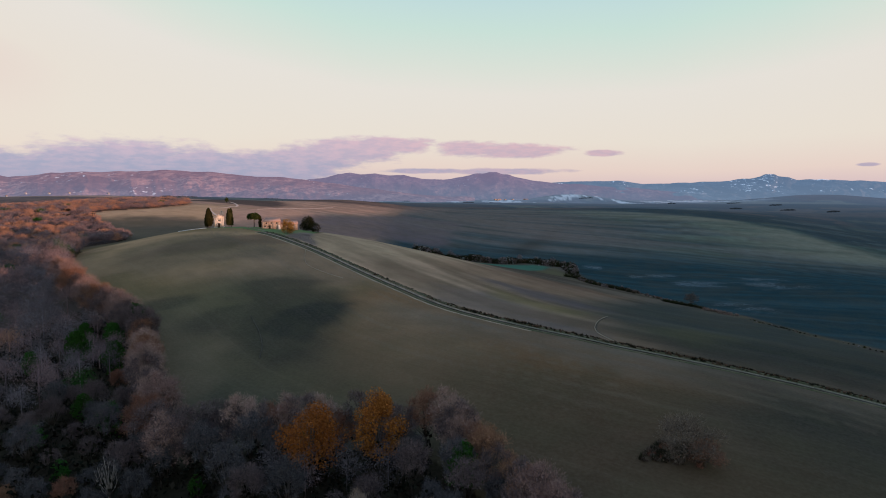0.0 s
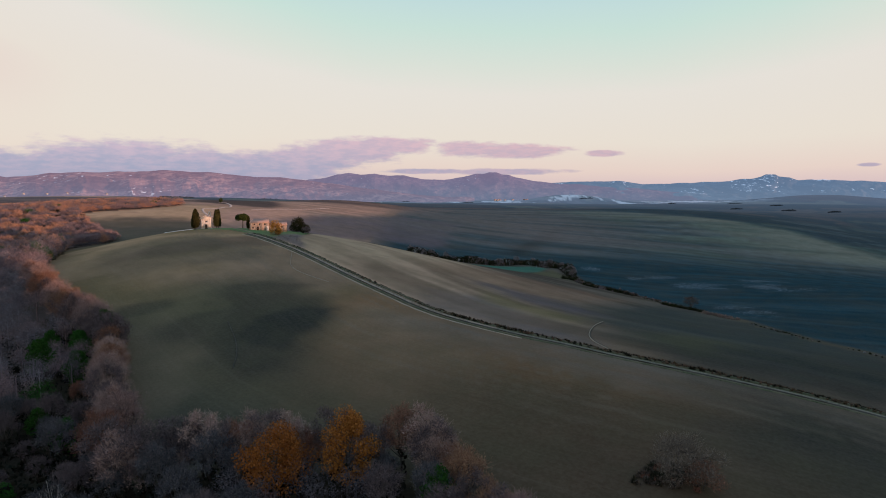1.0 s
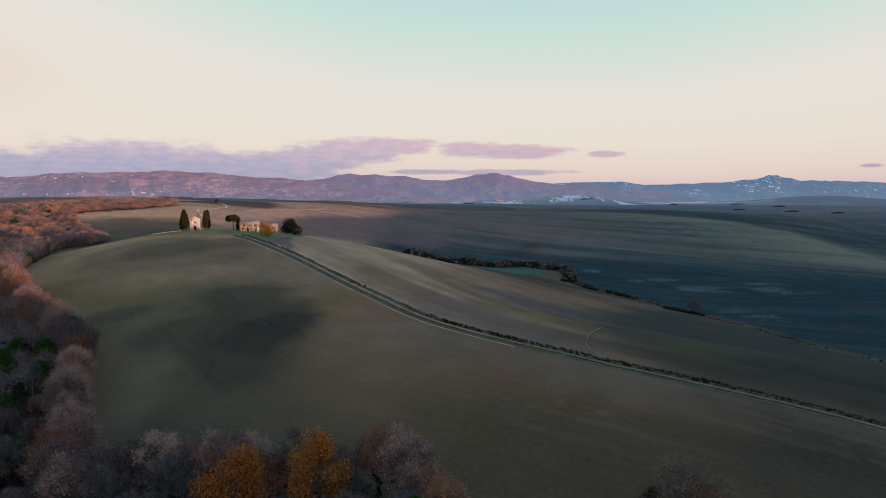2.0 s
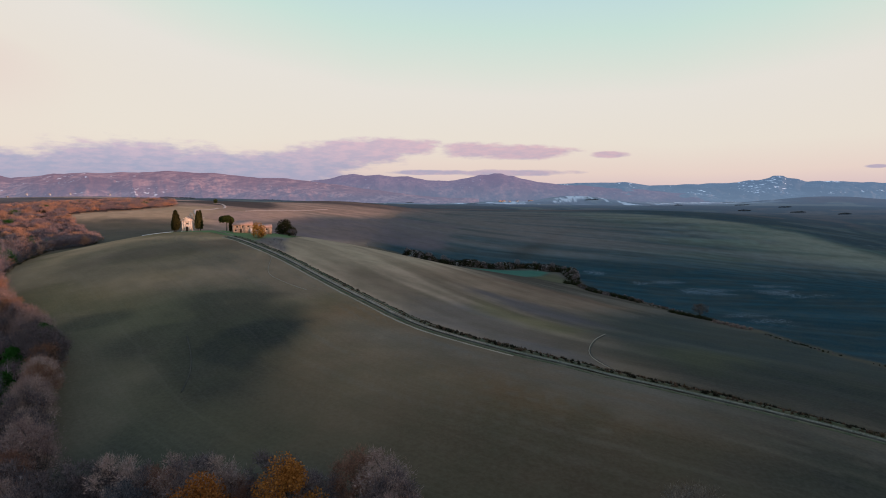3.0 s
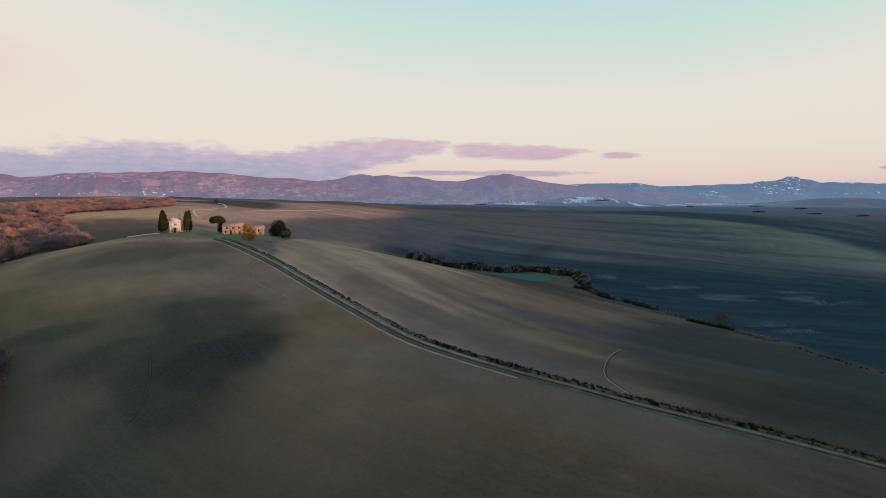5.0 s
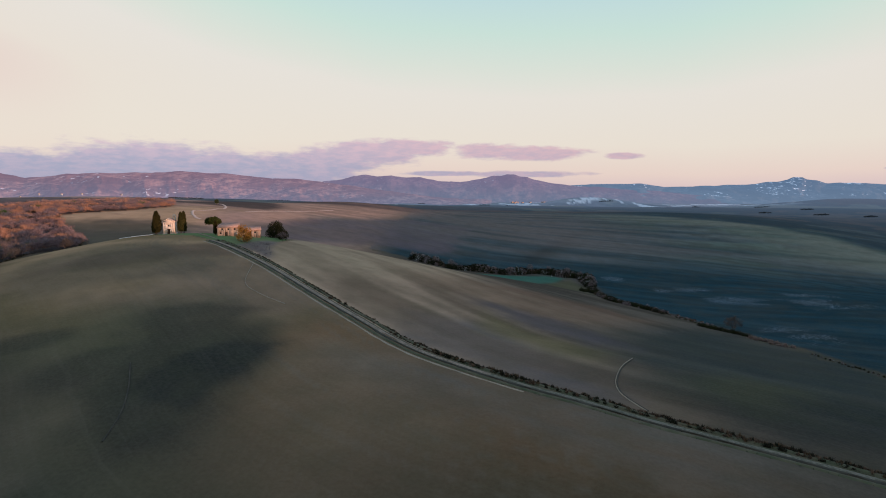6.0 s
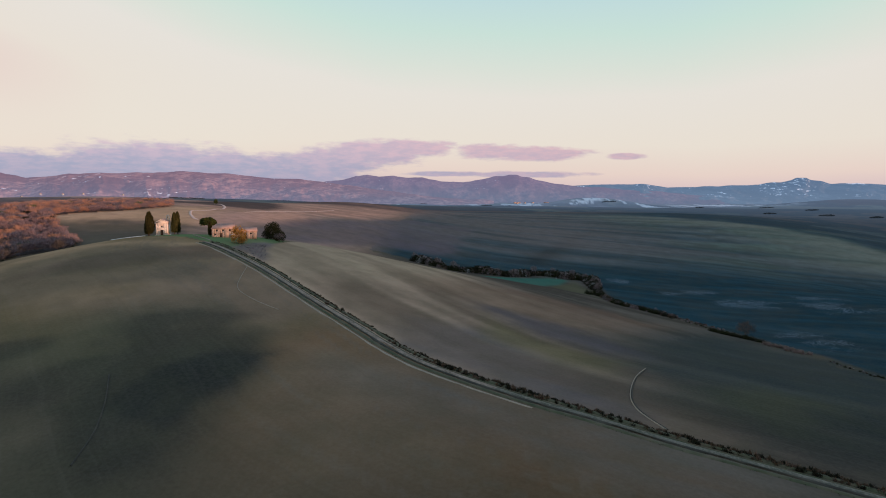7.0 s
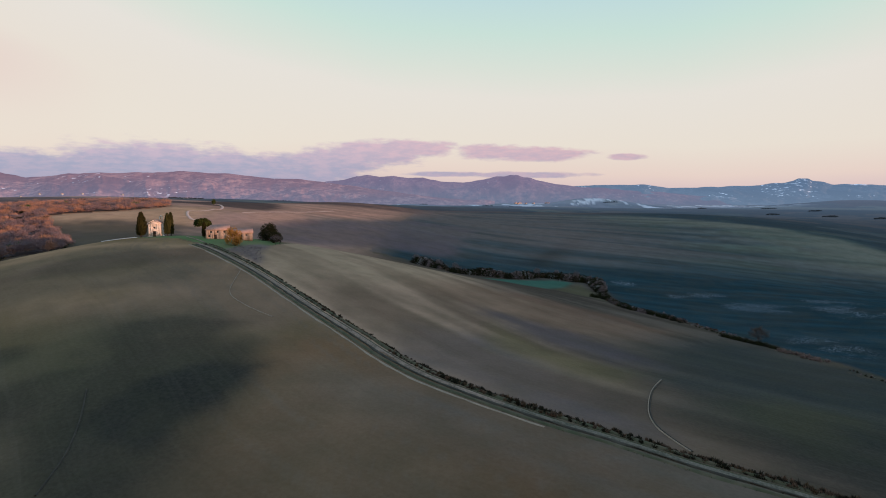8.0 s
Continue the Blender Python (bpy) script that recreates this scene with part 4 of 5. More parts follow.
        # cool crowns nearby, rust on the crest: evening light put into the colours
        kind = rng.choice(["far_grey", "far_mauve", "far_dusk", "far_rust", "scrub_dark", "leaves_green"], p=[0.30, 0.34, 0.22, 0.07, 0.02, 0.05] if far_off < 430 else [0.12, 0.46, 0.06, 0.34, 0.01, 0.01])
        high, wide = rng.uniform(8, 14.5) * (1 - 0.52 * float(smooth(far_off, 380, 600))), rng.uniform(6.2, 9.6)
        way = rng.normal(size=(count, 3))
        way /= np.linalg.norm(way, axis=1, keepdims=True)
        lump = rng.normal(size=(9, 3)) * (wide * 0.22, wide * 0.22, high * 0.11)
        floor = float(ground_z(x, y))
        base = np.array((x, y, floor + high * 0.55)) + lump[rng.randint(0, 9, count)] + way * (wide * 0.24, wide * 0.24, high * 0.17) * np.abs(rng.normal(0.8, 0.2, (count, 1)))
        long = float(np.clip(far_off / 230, 0.9, 2.2))
        half = count // 2
        aim = (way * 0.9 + (0, 0, 0.2) + rng.normal(size=(count, 3)) * 0.4) * long * 0.55
        geos[kind].spikes(base[:half], aim[:half], rng.uniform(0.05, 0.13, half) * long, rng)
        if half < count:
            geos[kind].leaves(base[half:], rng.uniform(0.14, 0.36, count - half) * long, rng)
        if far_off < 260:
            geos[kind].tube([(x, y, floor - 0.3), (x, y, floor + high * 0.7)], [0.2, 0.06], 4)
    # near-black leaves added between the trees so the gaps look shaded
    under = Geo()
    for far_off, x, y in spots:
        if 60 < far_off < 240 and (far_off, x, y) not in outer and inside(x + 3, y + 2.5, WOOD):
            count = 90 if far_off < 165 else 40
            base = np.array((x, y, float(ground_z(x, y)))) + rng.uniform(-1, 1, (count, 3)) * (3.6, 3.6, 0) + np.stack([np.zeros(count), np.zeros(count), rng.uniform(0.2, 7.0 if far_off < 165 else 4.0, count)], -1)
            under.leaves(base, rng.uniform(0.7, 1.5, count), rng)
    tagged(new("undergrowth", under.mesh("undergrowth", "gap_shade_leaf")), "near-black leaves added under the oaks as shade between crowns", "undergrowth", kind="stuff")
    wood = tagged(new("far_wood"), "winter oak wood, grey, mauve and rust, lit on its crest", "wood", kind="stuff")
    for kind, geo in geos.items():
        part("crowns", geo, kind, wood)


plant_wood()

# ---- the chapel and its trees ----
CHAPEL, CHAPEL_TURN = (-142.5, 376.0), 20.0


def chapel_spot(right, back):
    a = radians(CHAPEL_TURN)
    return CHAPEL[0] + right * math.cos(a) - back * math.sin(a), CHAPEL[1] + right * math.sin(a) + back * math.cos(a)


def build_chapel():
    base = min(float(ground_z(*chapel_spot(r, b))) for r in (-3.2, 3.2) for b in (0, 11)) + 0.3
    chapel = thing("chapel", (*CHAPEL, base), CHAPEL_TURN, label="small travertine chapel with a pedimented front on the hilltop", category="chapel")
    w, eave, apex, deep = 2.8, 6.9, 8.6, 11.0
    part("plinth", Geo().box(-w - 0.35, -0.35, -1.4, w + 0.35, deep + 0.2, 0.45), "trim_stone", chapel)
    # the front: two storeys of wall round a door and a round window
    front = Geo()
    front.box(-w, 0, 0.45, -0.75, 0.5, 3.4).box(0.75, 0, 0.45, w, 0.5, 3.4).box(-w, 0, 3.4, w, 0.5, 4.35)
    front.box(-w, 0, 4.35, -0.55, 0.5, 5.45).box(0.55, 0, 4.35, w, 0.5, 5.45).box(-w, 0, 5.45, w, 0.5, eave)
    ring = [(0.55 * math.cos(a), 4.9 + 0.55 * math.sin(a)) for a in (2 * math.pi * k / 16 for k in range(16))]
    square = [(0.55 * max(-1, min(1, 1.5 * math.cos(2 * math.pi * k / 16))), 4.9 + 0.55 * max(-1, min(1, 1.5 * math.sin(2 * math.pi * k / 16)))) for k in range(16)]
    for k in range(16):
        j = (k + 1) % 16
        front.prism([(ring[k][0] * 0.8, 4.9 + (ring[k][1] - 4.9) * 0.8), (ring[j][0] * 0.8, 4.9 + (ring[j][1] - 4.9) * 0.8), square[j], square[k]], 0.0, 0.5)
    part("front_wall", front, "travertine", chapel)
    part("side_wall", Geo().box(-w, 0.5, 0.45, -w + 0.6, deep, eave), "travertine", chapel)
    part("side_wall", Geo().box(w - 0.6, 0.5, 0.45, w, deep, eave), "travertine", chapel)
    part("rear_wall", Geo().box(-w + 0.6, deep - 0.6, 0.45, w - 0.6, deep, eave).prism([(-w, eave), (w, eave), (0, apex - 0.2)], deep - 0.5, deep), "travertine", chapel)
    part("pediment", Geo().prism([(-w, eave), (w, eave), (0, apex - 0.15)], 0.05, 0.5), "travertine", chapel)
    part("cornice", Geo().box(-w - 0.3, -0.3, eave - 0.32, w + 0.3, 0.1, eave), "trim_stone", chapel)
    for side in (-1, 1):
        rake = Geo().prism([(side * (w + 0.35), eave), (side * (w + 0.35), eave + 0.3), (0, apex + 0.3), (0, apex - 0.05)][::side], -0.3, 0.5)
        part("raking_cornice", rake, "trim_stone", chapel)
        for inner in (2.42, 1.4):
            part("pilaster", Geo().box(side * inner - 0.28, -0.07, 0.45, side * inner + 0.28, 0.0, eave - 0.32).box(side * inner - 0.36, -0.2, eave - 0.62, side * inner + 0.36, 0.0, eave - 0.32).box(side * inner - 0.36, -0.2, 0.45, side * inner + 0.36, 0.0, 0.8), "trim_stone", chapel)
        slab = Geo().prism([(side * (w + 0.4), eave - 0.05), (side * (w + 0.4), eave + 0.12), (0, apex + 0.16), (0, apex - 0.02)][::side], 0.52, deep + 0.3)
        roof = part("roof_slope", slab, "roof_tile", chapel)
        for k in range(14):
            u0, u1 = k / 14, (k + 0.55) / 14
            y0 = 0.6 + u0 * (deep - 0.4)
            rib = Geo().tube([(side * (w + 0.38), y0, eave + 0.15), (0.02 * side, y0, apex + 0.19)], [0.11, 0.11], 5)
            part("roof_tile_row", rib, "roof_tile", roof)
    door = part("door", Geo().box(-0.68, 0.16, 0.45, -0.01, 0.28, 3.1).box(0.01, 0.16, 0.45, 0.68, 0.28, 3.1), "door_wood", chapel, "dark wooden double door")
    part("door_panel", Geo().box(-0.55, 0.11, 1.9, -0.14, 0.16, 2.8).box(0.14, 0.11, 1.9, 0.55, 0.16, 2.8).box(-0.55, 0.11, 0.7, -0.14, 0.16, 1.6).box(0.14, 0.11, 0.7, 0.55, 0.16, 1.6), "door_wood", door)
    frame_geo = Geo().box(-1.0, -0.1, 0.45, -0.7, 0.3, 3.25).box(0.7, -0.1, 0.45, 1.0, 0.3, 3.25).box(-1.1, -0.16, 3.25, 1.1, 0.3, 3.6)
    part("door_surround", frame_geo, "trim_stone", chapel)
    part("round_window", Geo().prism([(0.46 * math.cos(-a), 4.9 + 0.46 * math.sin(-a)) for a in (2 * math.pi * k / 16 for k in range(16))], 0.25, 0.3), "dark_pane", chapel, "dark round window pane")
    part("step", Geo().box(-1.4, -0.75, -1.2, 1.4, -0.35, 0.2).box(-1.7, -1.2, -1.2, 1.7, -0.75, -0.1), "trim_stone", chapel)
    cote = part("bell_gable", Geo().box(1.0, deep - 0.6, eave, 1.4, deep, apex + 1.5).box(2.2, deep - 0.6, eave, 2.6, deep, apex + 1.5).prism([(0.9, apex + 1.5), (2.7, apex + 1.5), (1.8, apex + 2.3)], deep - 0.65, deep + 0.05), "travertine", chapel)
    bell = Geo().lathe([(0.05, 0.5), (0.18, 0.42), (0.22, 0.15), (0.32, 0.0)], 10)
    bell.v = [v + np.array((1.7, deep - 0.3, apex + 0.5)) for v in bell.v]
    part("bell", bell, "bell_bronze", cote)


build_chapel()


def cypress(place, high, wide, seed, label, leaf="leaves_cypress", bare=0.08):
    rng = np.random.RandomState(seed)
    tree = thing("cypress", place, seed * 31, label=label, category="cypress tree")
    part("trunk", Geo().tube([(0, 0, -0.5), (0, 0, high * 0.5)], [0.28, 0.15], 7), "bark", tree)
    t = rng.uniform(0, 1, 2600) ** 0.9
    lobes = 1 + 0.10 * np.sin(5 * t * 6.28 + seed)
    r = wide / 2 * 1.5 * (t + 0.06) ** 0.32 * (1 - t) ** 0.62 * lobes * np.sqrt(rng.uniform(0.45, 1, len(t)))
    a = rng.uniform(0, 6.283, len(t))
    r = r * (1 + 0.22 * np.sin(3 * a + seed + 4 * t))
    base = np.stack([r * np.cos(a), r * np.sin(a), high * (bare + (0.97 - bare) * t)], -1)
    aim = np.stack([np.cos(a) * 0.25, np.sin(a) * 0.25, 0 * a + 0.8], -1) + rng.normal(size=(len(t), 3)) * 0.16
    crown = Geo().spikes(base, aim * rng.uniform(0.5, 1.1, (len(t), 1)), rng.uniform(0.25, 0.5, len(t)), rng)
    crown.lathe([(0.05, high * bare)] + [(0.52 * wide * (u + 0.06) ** 0.32 * (1.02 - u) ** 0.62, high * (bare + (0.92 - bare) * u)) for u in (0.1, 0.3, 0.5, 0.7, 0.85, 1.0)] + [(0.02, high * 0.95)], 9, 0.2, random.Random(seed))
    part("crown", crown, leaf, tree)


x, y = chapel_spot(-6.0, 1.0)
cypress(on_ground(x, y), 12.6, 5.0, 3, "tall dark olive cypress beside the chapel")
x, y = chapel_spot(-6.9, 3.2)
cypress(on_ground(x, y), 11.2, 3.6, 5, "tall dark olive cypress behind its neighbour by the chapel")
x, y = chapel_spot(5.9, 2.0)
cypress(on_ground(x, y), 11.6, 3.4, 6, "slim dark olive cypress beside the chapel wall")
x, y = chapel_spot(7.2, 4.2)
cypress(on_ground(x, y), 12.0, 3.2, 8, "slim dark olive cypress next to the chapel")


def farmhouse():
    place = (-108.5, 373.5)
    house = thing("farmhouse", (*place, float(ground_z(*place)) - 0.2), 24.0, label="old rubble-stone farmhouse with tiled roofs and a low wing", category="farmhouse")

    def wing(x0, x1, y0, y1, eave, ridge, windows, doors, hip=0.0):
        t = 0.5
        wall = Geo()
        cuts = sorted(windows + doors)
        at = x0
        for cx, wide, lo, hi in cuts:
            wall.box(at, y0, -1.2, cx - wide / 2, y0 + t, eave)
            if lo > 0:
                wall.box(cx - wide / 2, y0, -1.2, cx + wide / 2, y0 + t, lo)
            wall.box(cx - wide / 2, y0, hi, cx + wide / 2, y0 + t, eave)
            at = cx + wide / 2
        wall.box(at, y0, -1.2, x1, y0 + t, eave)
        part("front_wall", wall, "rubble_wall", house)
        part("rear_wall", Geo().box(x0, y1 - t, -1.2, x1, y1, eave), "rubble_wall", house)
        ym = (y0 + y1) / 2
        for xa, xb in ((x0, x0 + t), (x1 - t, x1)):
            geo = Geo().box(xa, y0 + t, -1.2, xb, y1 - t, eave)
            if not (hip and xa == x0):
                geo.add([(x, y, z) for x in (xa, xb) for y, z in ((y0, eave), (y1, eave), (ym, ridge))], [(0, 2, 1), (3, 4, 5), (0, 3, 5, 2), (1, 2, 5, 4), (0, 1, 4, 3)])
            part("gable_wall", geo, "rubble_wall", house)
        for ya, yb in ((y0 - 0.4, ym), (y1 + 0.4, ym)):
            drop = eave - 0.4 * (ridge - eave) / (ym - y0)
            slope = Geo().add([(x + (hip + 0.35 if hip and x < x0 and y == yb else 0), y, z) for x in (x0 - 0.35, x1 + 0.35) for y, z in ((ya, drop), (yb, ridge), (yb, ridge + 0.16), (ya, drop + 0.16))],
                              [(0, 1, 2, 3), (7, 6, 5, 4), (0, 4, 5, 1), (1, 5, 6, 2), (2, 6, 7, 3), (3, 7, 4, 0)])
            roof = part("roof_slope", slope, "roof_tile", house)
            for k in range(int((x1 - x0) / 0.75)):
                xx = x0 - 0.2 + 0.75 * k
                part("roof_tile_row", Geo().tube([(xx, ya + (0.1 if ya < yb else -0.1), drop + 0.13), (xx, ya + (yb - ya) * min(1.0, (xx - x0 + 0.35) / hip if hip else 1.0), drop + 0.2 + (ridge - drop) * min(1.0, (xx - x0 + 0.35) / hip if hip else 1.0) - 0.1)], [0.09, 0.09], 5), "roof_tile", roof)
        if hip:
            low = eave - 0.35 * (ridge - eave) / hip
            part("roof_slope", Geo().add([(x0 - 0.35, y0 - 0.4, low), (x0 - 0.35, y1 + 0.4, low), (x0 + hip, ym, ridge), (x0 - 0.35, y0 - 0.4, low + 0.17), (x0 - 0.35, y1 + 0.4, low + 0.17), (x0 + hip, ym, ridge + 0.17)],
                                         [(0, 1, 2), (5, 4, 3), (0, 3, 4, 1), (1, 4, 5, 2), (2, 5, 3, 0)]), "roof_tile", house)
        for cx, wide, lo, hi in windows:
            pane = part("window", Geo().box(cx - wide / 2, y0 + 0.25, lo, cx + wide / 2, y0 + 0.3, hi), "dark_pane", house)
            part("window_sill", Geo().box(cx - wide / 2 - 0.1, y0 - 0.1, lo - 0.14, cx + wide / 2 + 0.1, y0 + 0.2, lo), "trim_stone", pane)
        for cx, wide, lo, hi in doors:
            part("door", Geo().box(cx - wide / 2, y0 + 0.2, lo, cx + wide / 2, y0 + 0.28, hi), "door_wood", house)

    wing(-6.0, 5.0, -3.5, 4.5, 4.8, 6.9, [(-3.6, 0.8, 3.2, 4.2), (-0.6, 0.8, 3.2, 4.2), (2.6, 0.8, 3.2, 4.2), (-4.4, 0.8, 1.2, 2.1)], [(-1.6, 1.3, 0.0, 2.3)], 2.6)
    wing(5.0, 16.0, -2.0, 4.0, 3.0, 4.7, [(7.5, 0.8, 1.3, 2.2), (13.0, 0.8, 1.3, 2.2)], [(10.2, 1.4, 0.0, 2.2)])
    part("outside_stair", Geo().box(3.4, -5.2, -0.6, 4.8, -3.5, 0.9).box(3.4, -4.7, 0.9, 4.8, -3.5, 1.7).box(3.4, -4.2, 1.7, 4.8, -3.5, 2.5), "trim_stone", house)


farmhouse()

# umbrella pine, small cypress, orange tree and holm oaks round the farmhouse
rng = np.random.RandomState(31)
pine = thing("umbrella_pine", on_ground(-127, 397), label="stone pine with a domed dark green canopy by the farmhouse", category="pine tree")
part("trunk", Geo().tube([(0, 0, -0.5), (0.2, 0, 3.0), (-0.1, 0.1, 6.8)], [0.36, 0.3, 0.2], 7).tube([(0, 0, 5.0), (2.3, 0.6, 7.4)], [0.16, 0.06], 5).tube([(0, 0, 5.2), (-2.3, -0.4, 7.4)], [0.16, 0.06], 5).tube([(0, 0, 5.4), (0.2, 2.0, 7.6)], [0.14, 0.05], 5), "bark", pine)
k = 3600
a, r = rng.uniform(0, 6.283, k), 4.2 * np.sqrt(rng.uniform(0.0, 1, k))
top = 5.2 + (0.9 + 3.4 * np.sqrt(np.clip(1 - (r / 4.4) ** 2, 0, 1))) * rng.uniform(0.0, 1, k) ** 0.7 + 0.5 * np.sin(5 * a + r) * (r / 4.2)
part("crown", Geo().leaves(np.stack([r * np.cos(a) * (1 + 0.1 * np.sin(4 * a)), r * np.sin(a), top], -1), rng.uniform(0.4, 0.9, k), rng), "leaves_pine", pine)
cypress(on_ground(-114.8, 371.0), 7.2, 2.0, 12, "small dark cypress at the corner of the farmhouse")
tree_from(leafy_tree_meshes(41, 8.6, 8.4, "bark", "leaves_amber", 3600, 0.42, 0.06), "autumn_tree", on_ground(-92.5, 351), 0, 1.0, "round tree with orange autumn leaves beside the track", "tree")
tree_from(leafy_tree_meshes(42, 8.9, 11.4, "bark", "leaves_oak", 5600, 0.5, 0.1), "holm_oak", on_ground(-90.5, 394), 30, 1.0, "broad dark evergreen oak at the field's edge", "tree")
tree_from(leafy_tree_meshes(43, 5.8, 7.0, "bark", "leaves_oak", 1500, 0.6, 0.1), "holm_oak", on_ground(-83, 384), 70, 1.0, "smaller dark evergreen oak beside the broad one", "tree")
tree_from(bare_tree_meshes(44, 5.5, 6.5, "bark", "twigs_grey", 900, 0.9), "bare_shrub", on_ground(-80, 374), 10, 1.0, "bare grey shrub below the evergreen oaks", "shrub")
tree_from(bare_tree_meshes(45, 10.5, 14.0, "bark", "twigs_umber", 9000, 0.85, 0.12), "bare_tree", on_ground(50.5, 118.5), 10, 1.0, "lone bare tree standing in the ploughed field", "tree")
tree_from(bare_tree_meshes(47, 6.5, 8.0, "bark", "twigs_rust", 3600, 0.7, 0.1), "bare_tree", on_ground(54.0, 116.5), 60, 1.0, "small rust-brown tree beside the lone bare tree", "tree")

# ---- the farm track ----


def ribbon(name, line, offset, width, lift, material, parent=None, label="", crown=0.0, ragged=0.0, gap=2.0):
    """A strip laid along a line, to one side of it by offset."""
    pts = np.array(curve(line, gap))
    way = np.gradient(pts, axis=0)
    way /= np.linalg.norm(way, axis=1, keepdims=True) + 1e-9
    side = np.stack([-way[:, 1], way[:, 0]], -1)
    run = np.arange(len(pts)) * gap
    rows = []
    for u in (-0.5, -0.25, 0.0, 0.25, 0.5):
        wave = ragged * (value_noise(run / 4 + 7 * u, run * 0 + offset, 3) - 0.5) * (abs(u) == 0.5)
        p = pts + side * (offset + u * width + wave)[:, None]
        z = ground_z(p[:, 0], p[:, 1]) + lift + crown * (1 - (2 * u) ** 2) - (0.25 if abs(u) == 0.5 else 0)
        rows.append(np.concatenate([p, z[:, None]], -1))
    grid = np.stack(rows, 1)
    n = len(pts)
    faces = [(i * 5 + j, (i + 1) * 5 + j, (i + 1) * 5 + j + 1, i * 5 + j + 1) for i in range(n - 1) for j in range(4)]
    ob = new(name, Geo().add(grid.reshape(-1, 3), [f[::-1] for f in faces]).mesh(name, material, True))
    ob.parent = parent
    return tagged(ob, label)


track = tagged(new("farm_track"), "gravel farm track with two ruts and grassy verges", "track", kind="structure")
ribbon("field_margin", ROAD[:12], -4.2, 0.9, 0.10, "dry_margin", track, "strip of pale dry grass", 0.05, 1.4)
ribbon("verge", ROAD, -2.5, 1.5, 0.16, "verge_grass", track, "dark green grassy verge", 0.15, 1.0)
ribbon("track_bed", ROAD[:11], 0.8, 2.3, 0.20, "gravel", track, "grey gravel bed", 0.06, 2.0)
ribbon("track_bed", ROAD[10:], 0.7, 1.9, 0.18, "worn_track", track, "grass-grown gravel bed", 0.06, 2.2)
ribbon("rut", ROAD, -0.9, 0.8, 0.30, "dark_earth", track, "dark muddy rut", 0.03, 1.5)
ribbon("crown_strip", ROAD, 1.2, 0.4, 0.33, "verge_grass", track, "thin grass strip between the ruts", 0.05, 0.9)
ribbon("bank", ROAD, 3.2, 1.5, 0.16, "verge_grass", track, "grassy bank", 0.3, 1.0)
white = [chapel_spot(-7.5, -2.0), chapel_spot(-13, 0.5), chapel_spot(-18, 1.5), chapel_spot(-24, 0.5)]
tagged(ribbon("gravel_path", white, 0.0, 0.9, 0.36, "white_gravel", None, "pale gravel path leading to the chapel"), category="path", kind="structure")
tagged(ribbon("garden_path", [(-124, 372), (-119, 366), (-112, 358), (-105, 350)], 0, 0.6, 0.34, "gravel", None, "narrow pale path across the lawn"), category="path", kind="structure")
for line in ([(-230.5, 614), (-238, 620), (-251, 641), (-261, 665), (-254, 671), (-250, 683), (-250, 699), (-246, 706), (-258, 741), (-279, 782), (-289, 786)], [(-218, 693), (-182, 804), (-165, 887)]):
    tagged(ribbon("hill_road", line, 0, 2.6, 0.4, "pink_gravel", None, "winding pale gravel road over the back ridge", 0.0, 1.0), category="road", kind="structure")
tree_from(leafy_tree_meshes(51, 7.0, 6.0, "bark", "leaves_pine", 900, 0.6, 0.2), "road_tree", on_ground(-283, 776), 0, 1.0, "olive-brown tree beside the winding gravel road", "tree")
ARC = [(72, 254), (65, 240), (60, 227), (57, 217), (56, 209), (57, 203), (59, 197)]
for line, shift, width, tone in ((ARC, -0.2, 0.25, "dry_margin"), (ARC, 0.2, 0.3, "dark_earth"), ([(-71, 303.3), (-67, 285), (-64.6, 277), (-60.9, 271), (-52.6, 263.6), (-44, 258)], 0.0, 0.22, "dry_margin"),
                                 ([(-68.3, 206.3), (-61.7, 193.7), (-57, 182.3), (-54.6, 171.8)], 0.0, 0.35, "dark_earth")):
    tagged(ribbon("wheel_mark", line, shift, width, 0.26, tone, None, "curved tractor wheel mark in the soil"), category="wheel mark", kind="structure")


def clumps(name, spots, kinds, label, category, seed, blades=26, group=""):
    """Scrub or tufts in one object of several tones. spots: x, y, width, height, index of the kind."""
    rng = np.random.RandomState(seed)
    geos = [Geo() for _ in kinds]
    for x, y, wide, high, which in spots:
        way = rng.normal(size=(blades, 3))
        way[:, 2] = np.abs(way[:, 2])
        way /= np.linalg.norm(way, axis=1, keepdims=True)
        base = np.array((x, y, float(ground_z(x, y)))) + way * (wide * 0.42, wide * 0.42, high * 0.62) * rng.uniform(0.15, 1, (blades, 1))
        aim = (way * 0.6 + (0, 0, 0.6) + rng.normal(size=(blades, 3)) * 0.3) * high * 0.36
        if blades > 100:
            geos[which].leaves(base, rng.uniform(0.06, 0.15, blades) * (wide + high) * 0.5, rng)
        else:
            geos[which].spikes(base, aim, rng.uniform(0.1, 0.26, blades) * (wide + high) * 0.5, rng)
    ob = tagged(new(name), label, category, group, "stuff")
    for geo, kind in zip(geos, kinds):
        if geo.count:
            part("clumps", geo, kind, ob)
    return ob


rng = np.random.RandomState(5)
bank = []


def along_road(gap):
    pts = np.array(curve(ROAD, gap))
    way = np.gradient(pts, axis=0)
    way /= np.linalg.norm(way, axis=1, keepdims=True) + 1e-9
    return zip(pts, np.stack([-way[:, 1], way[:, 0]], -1))


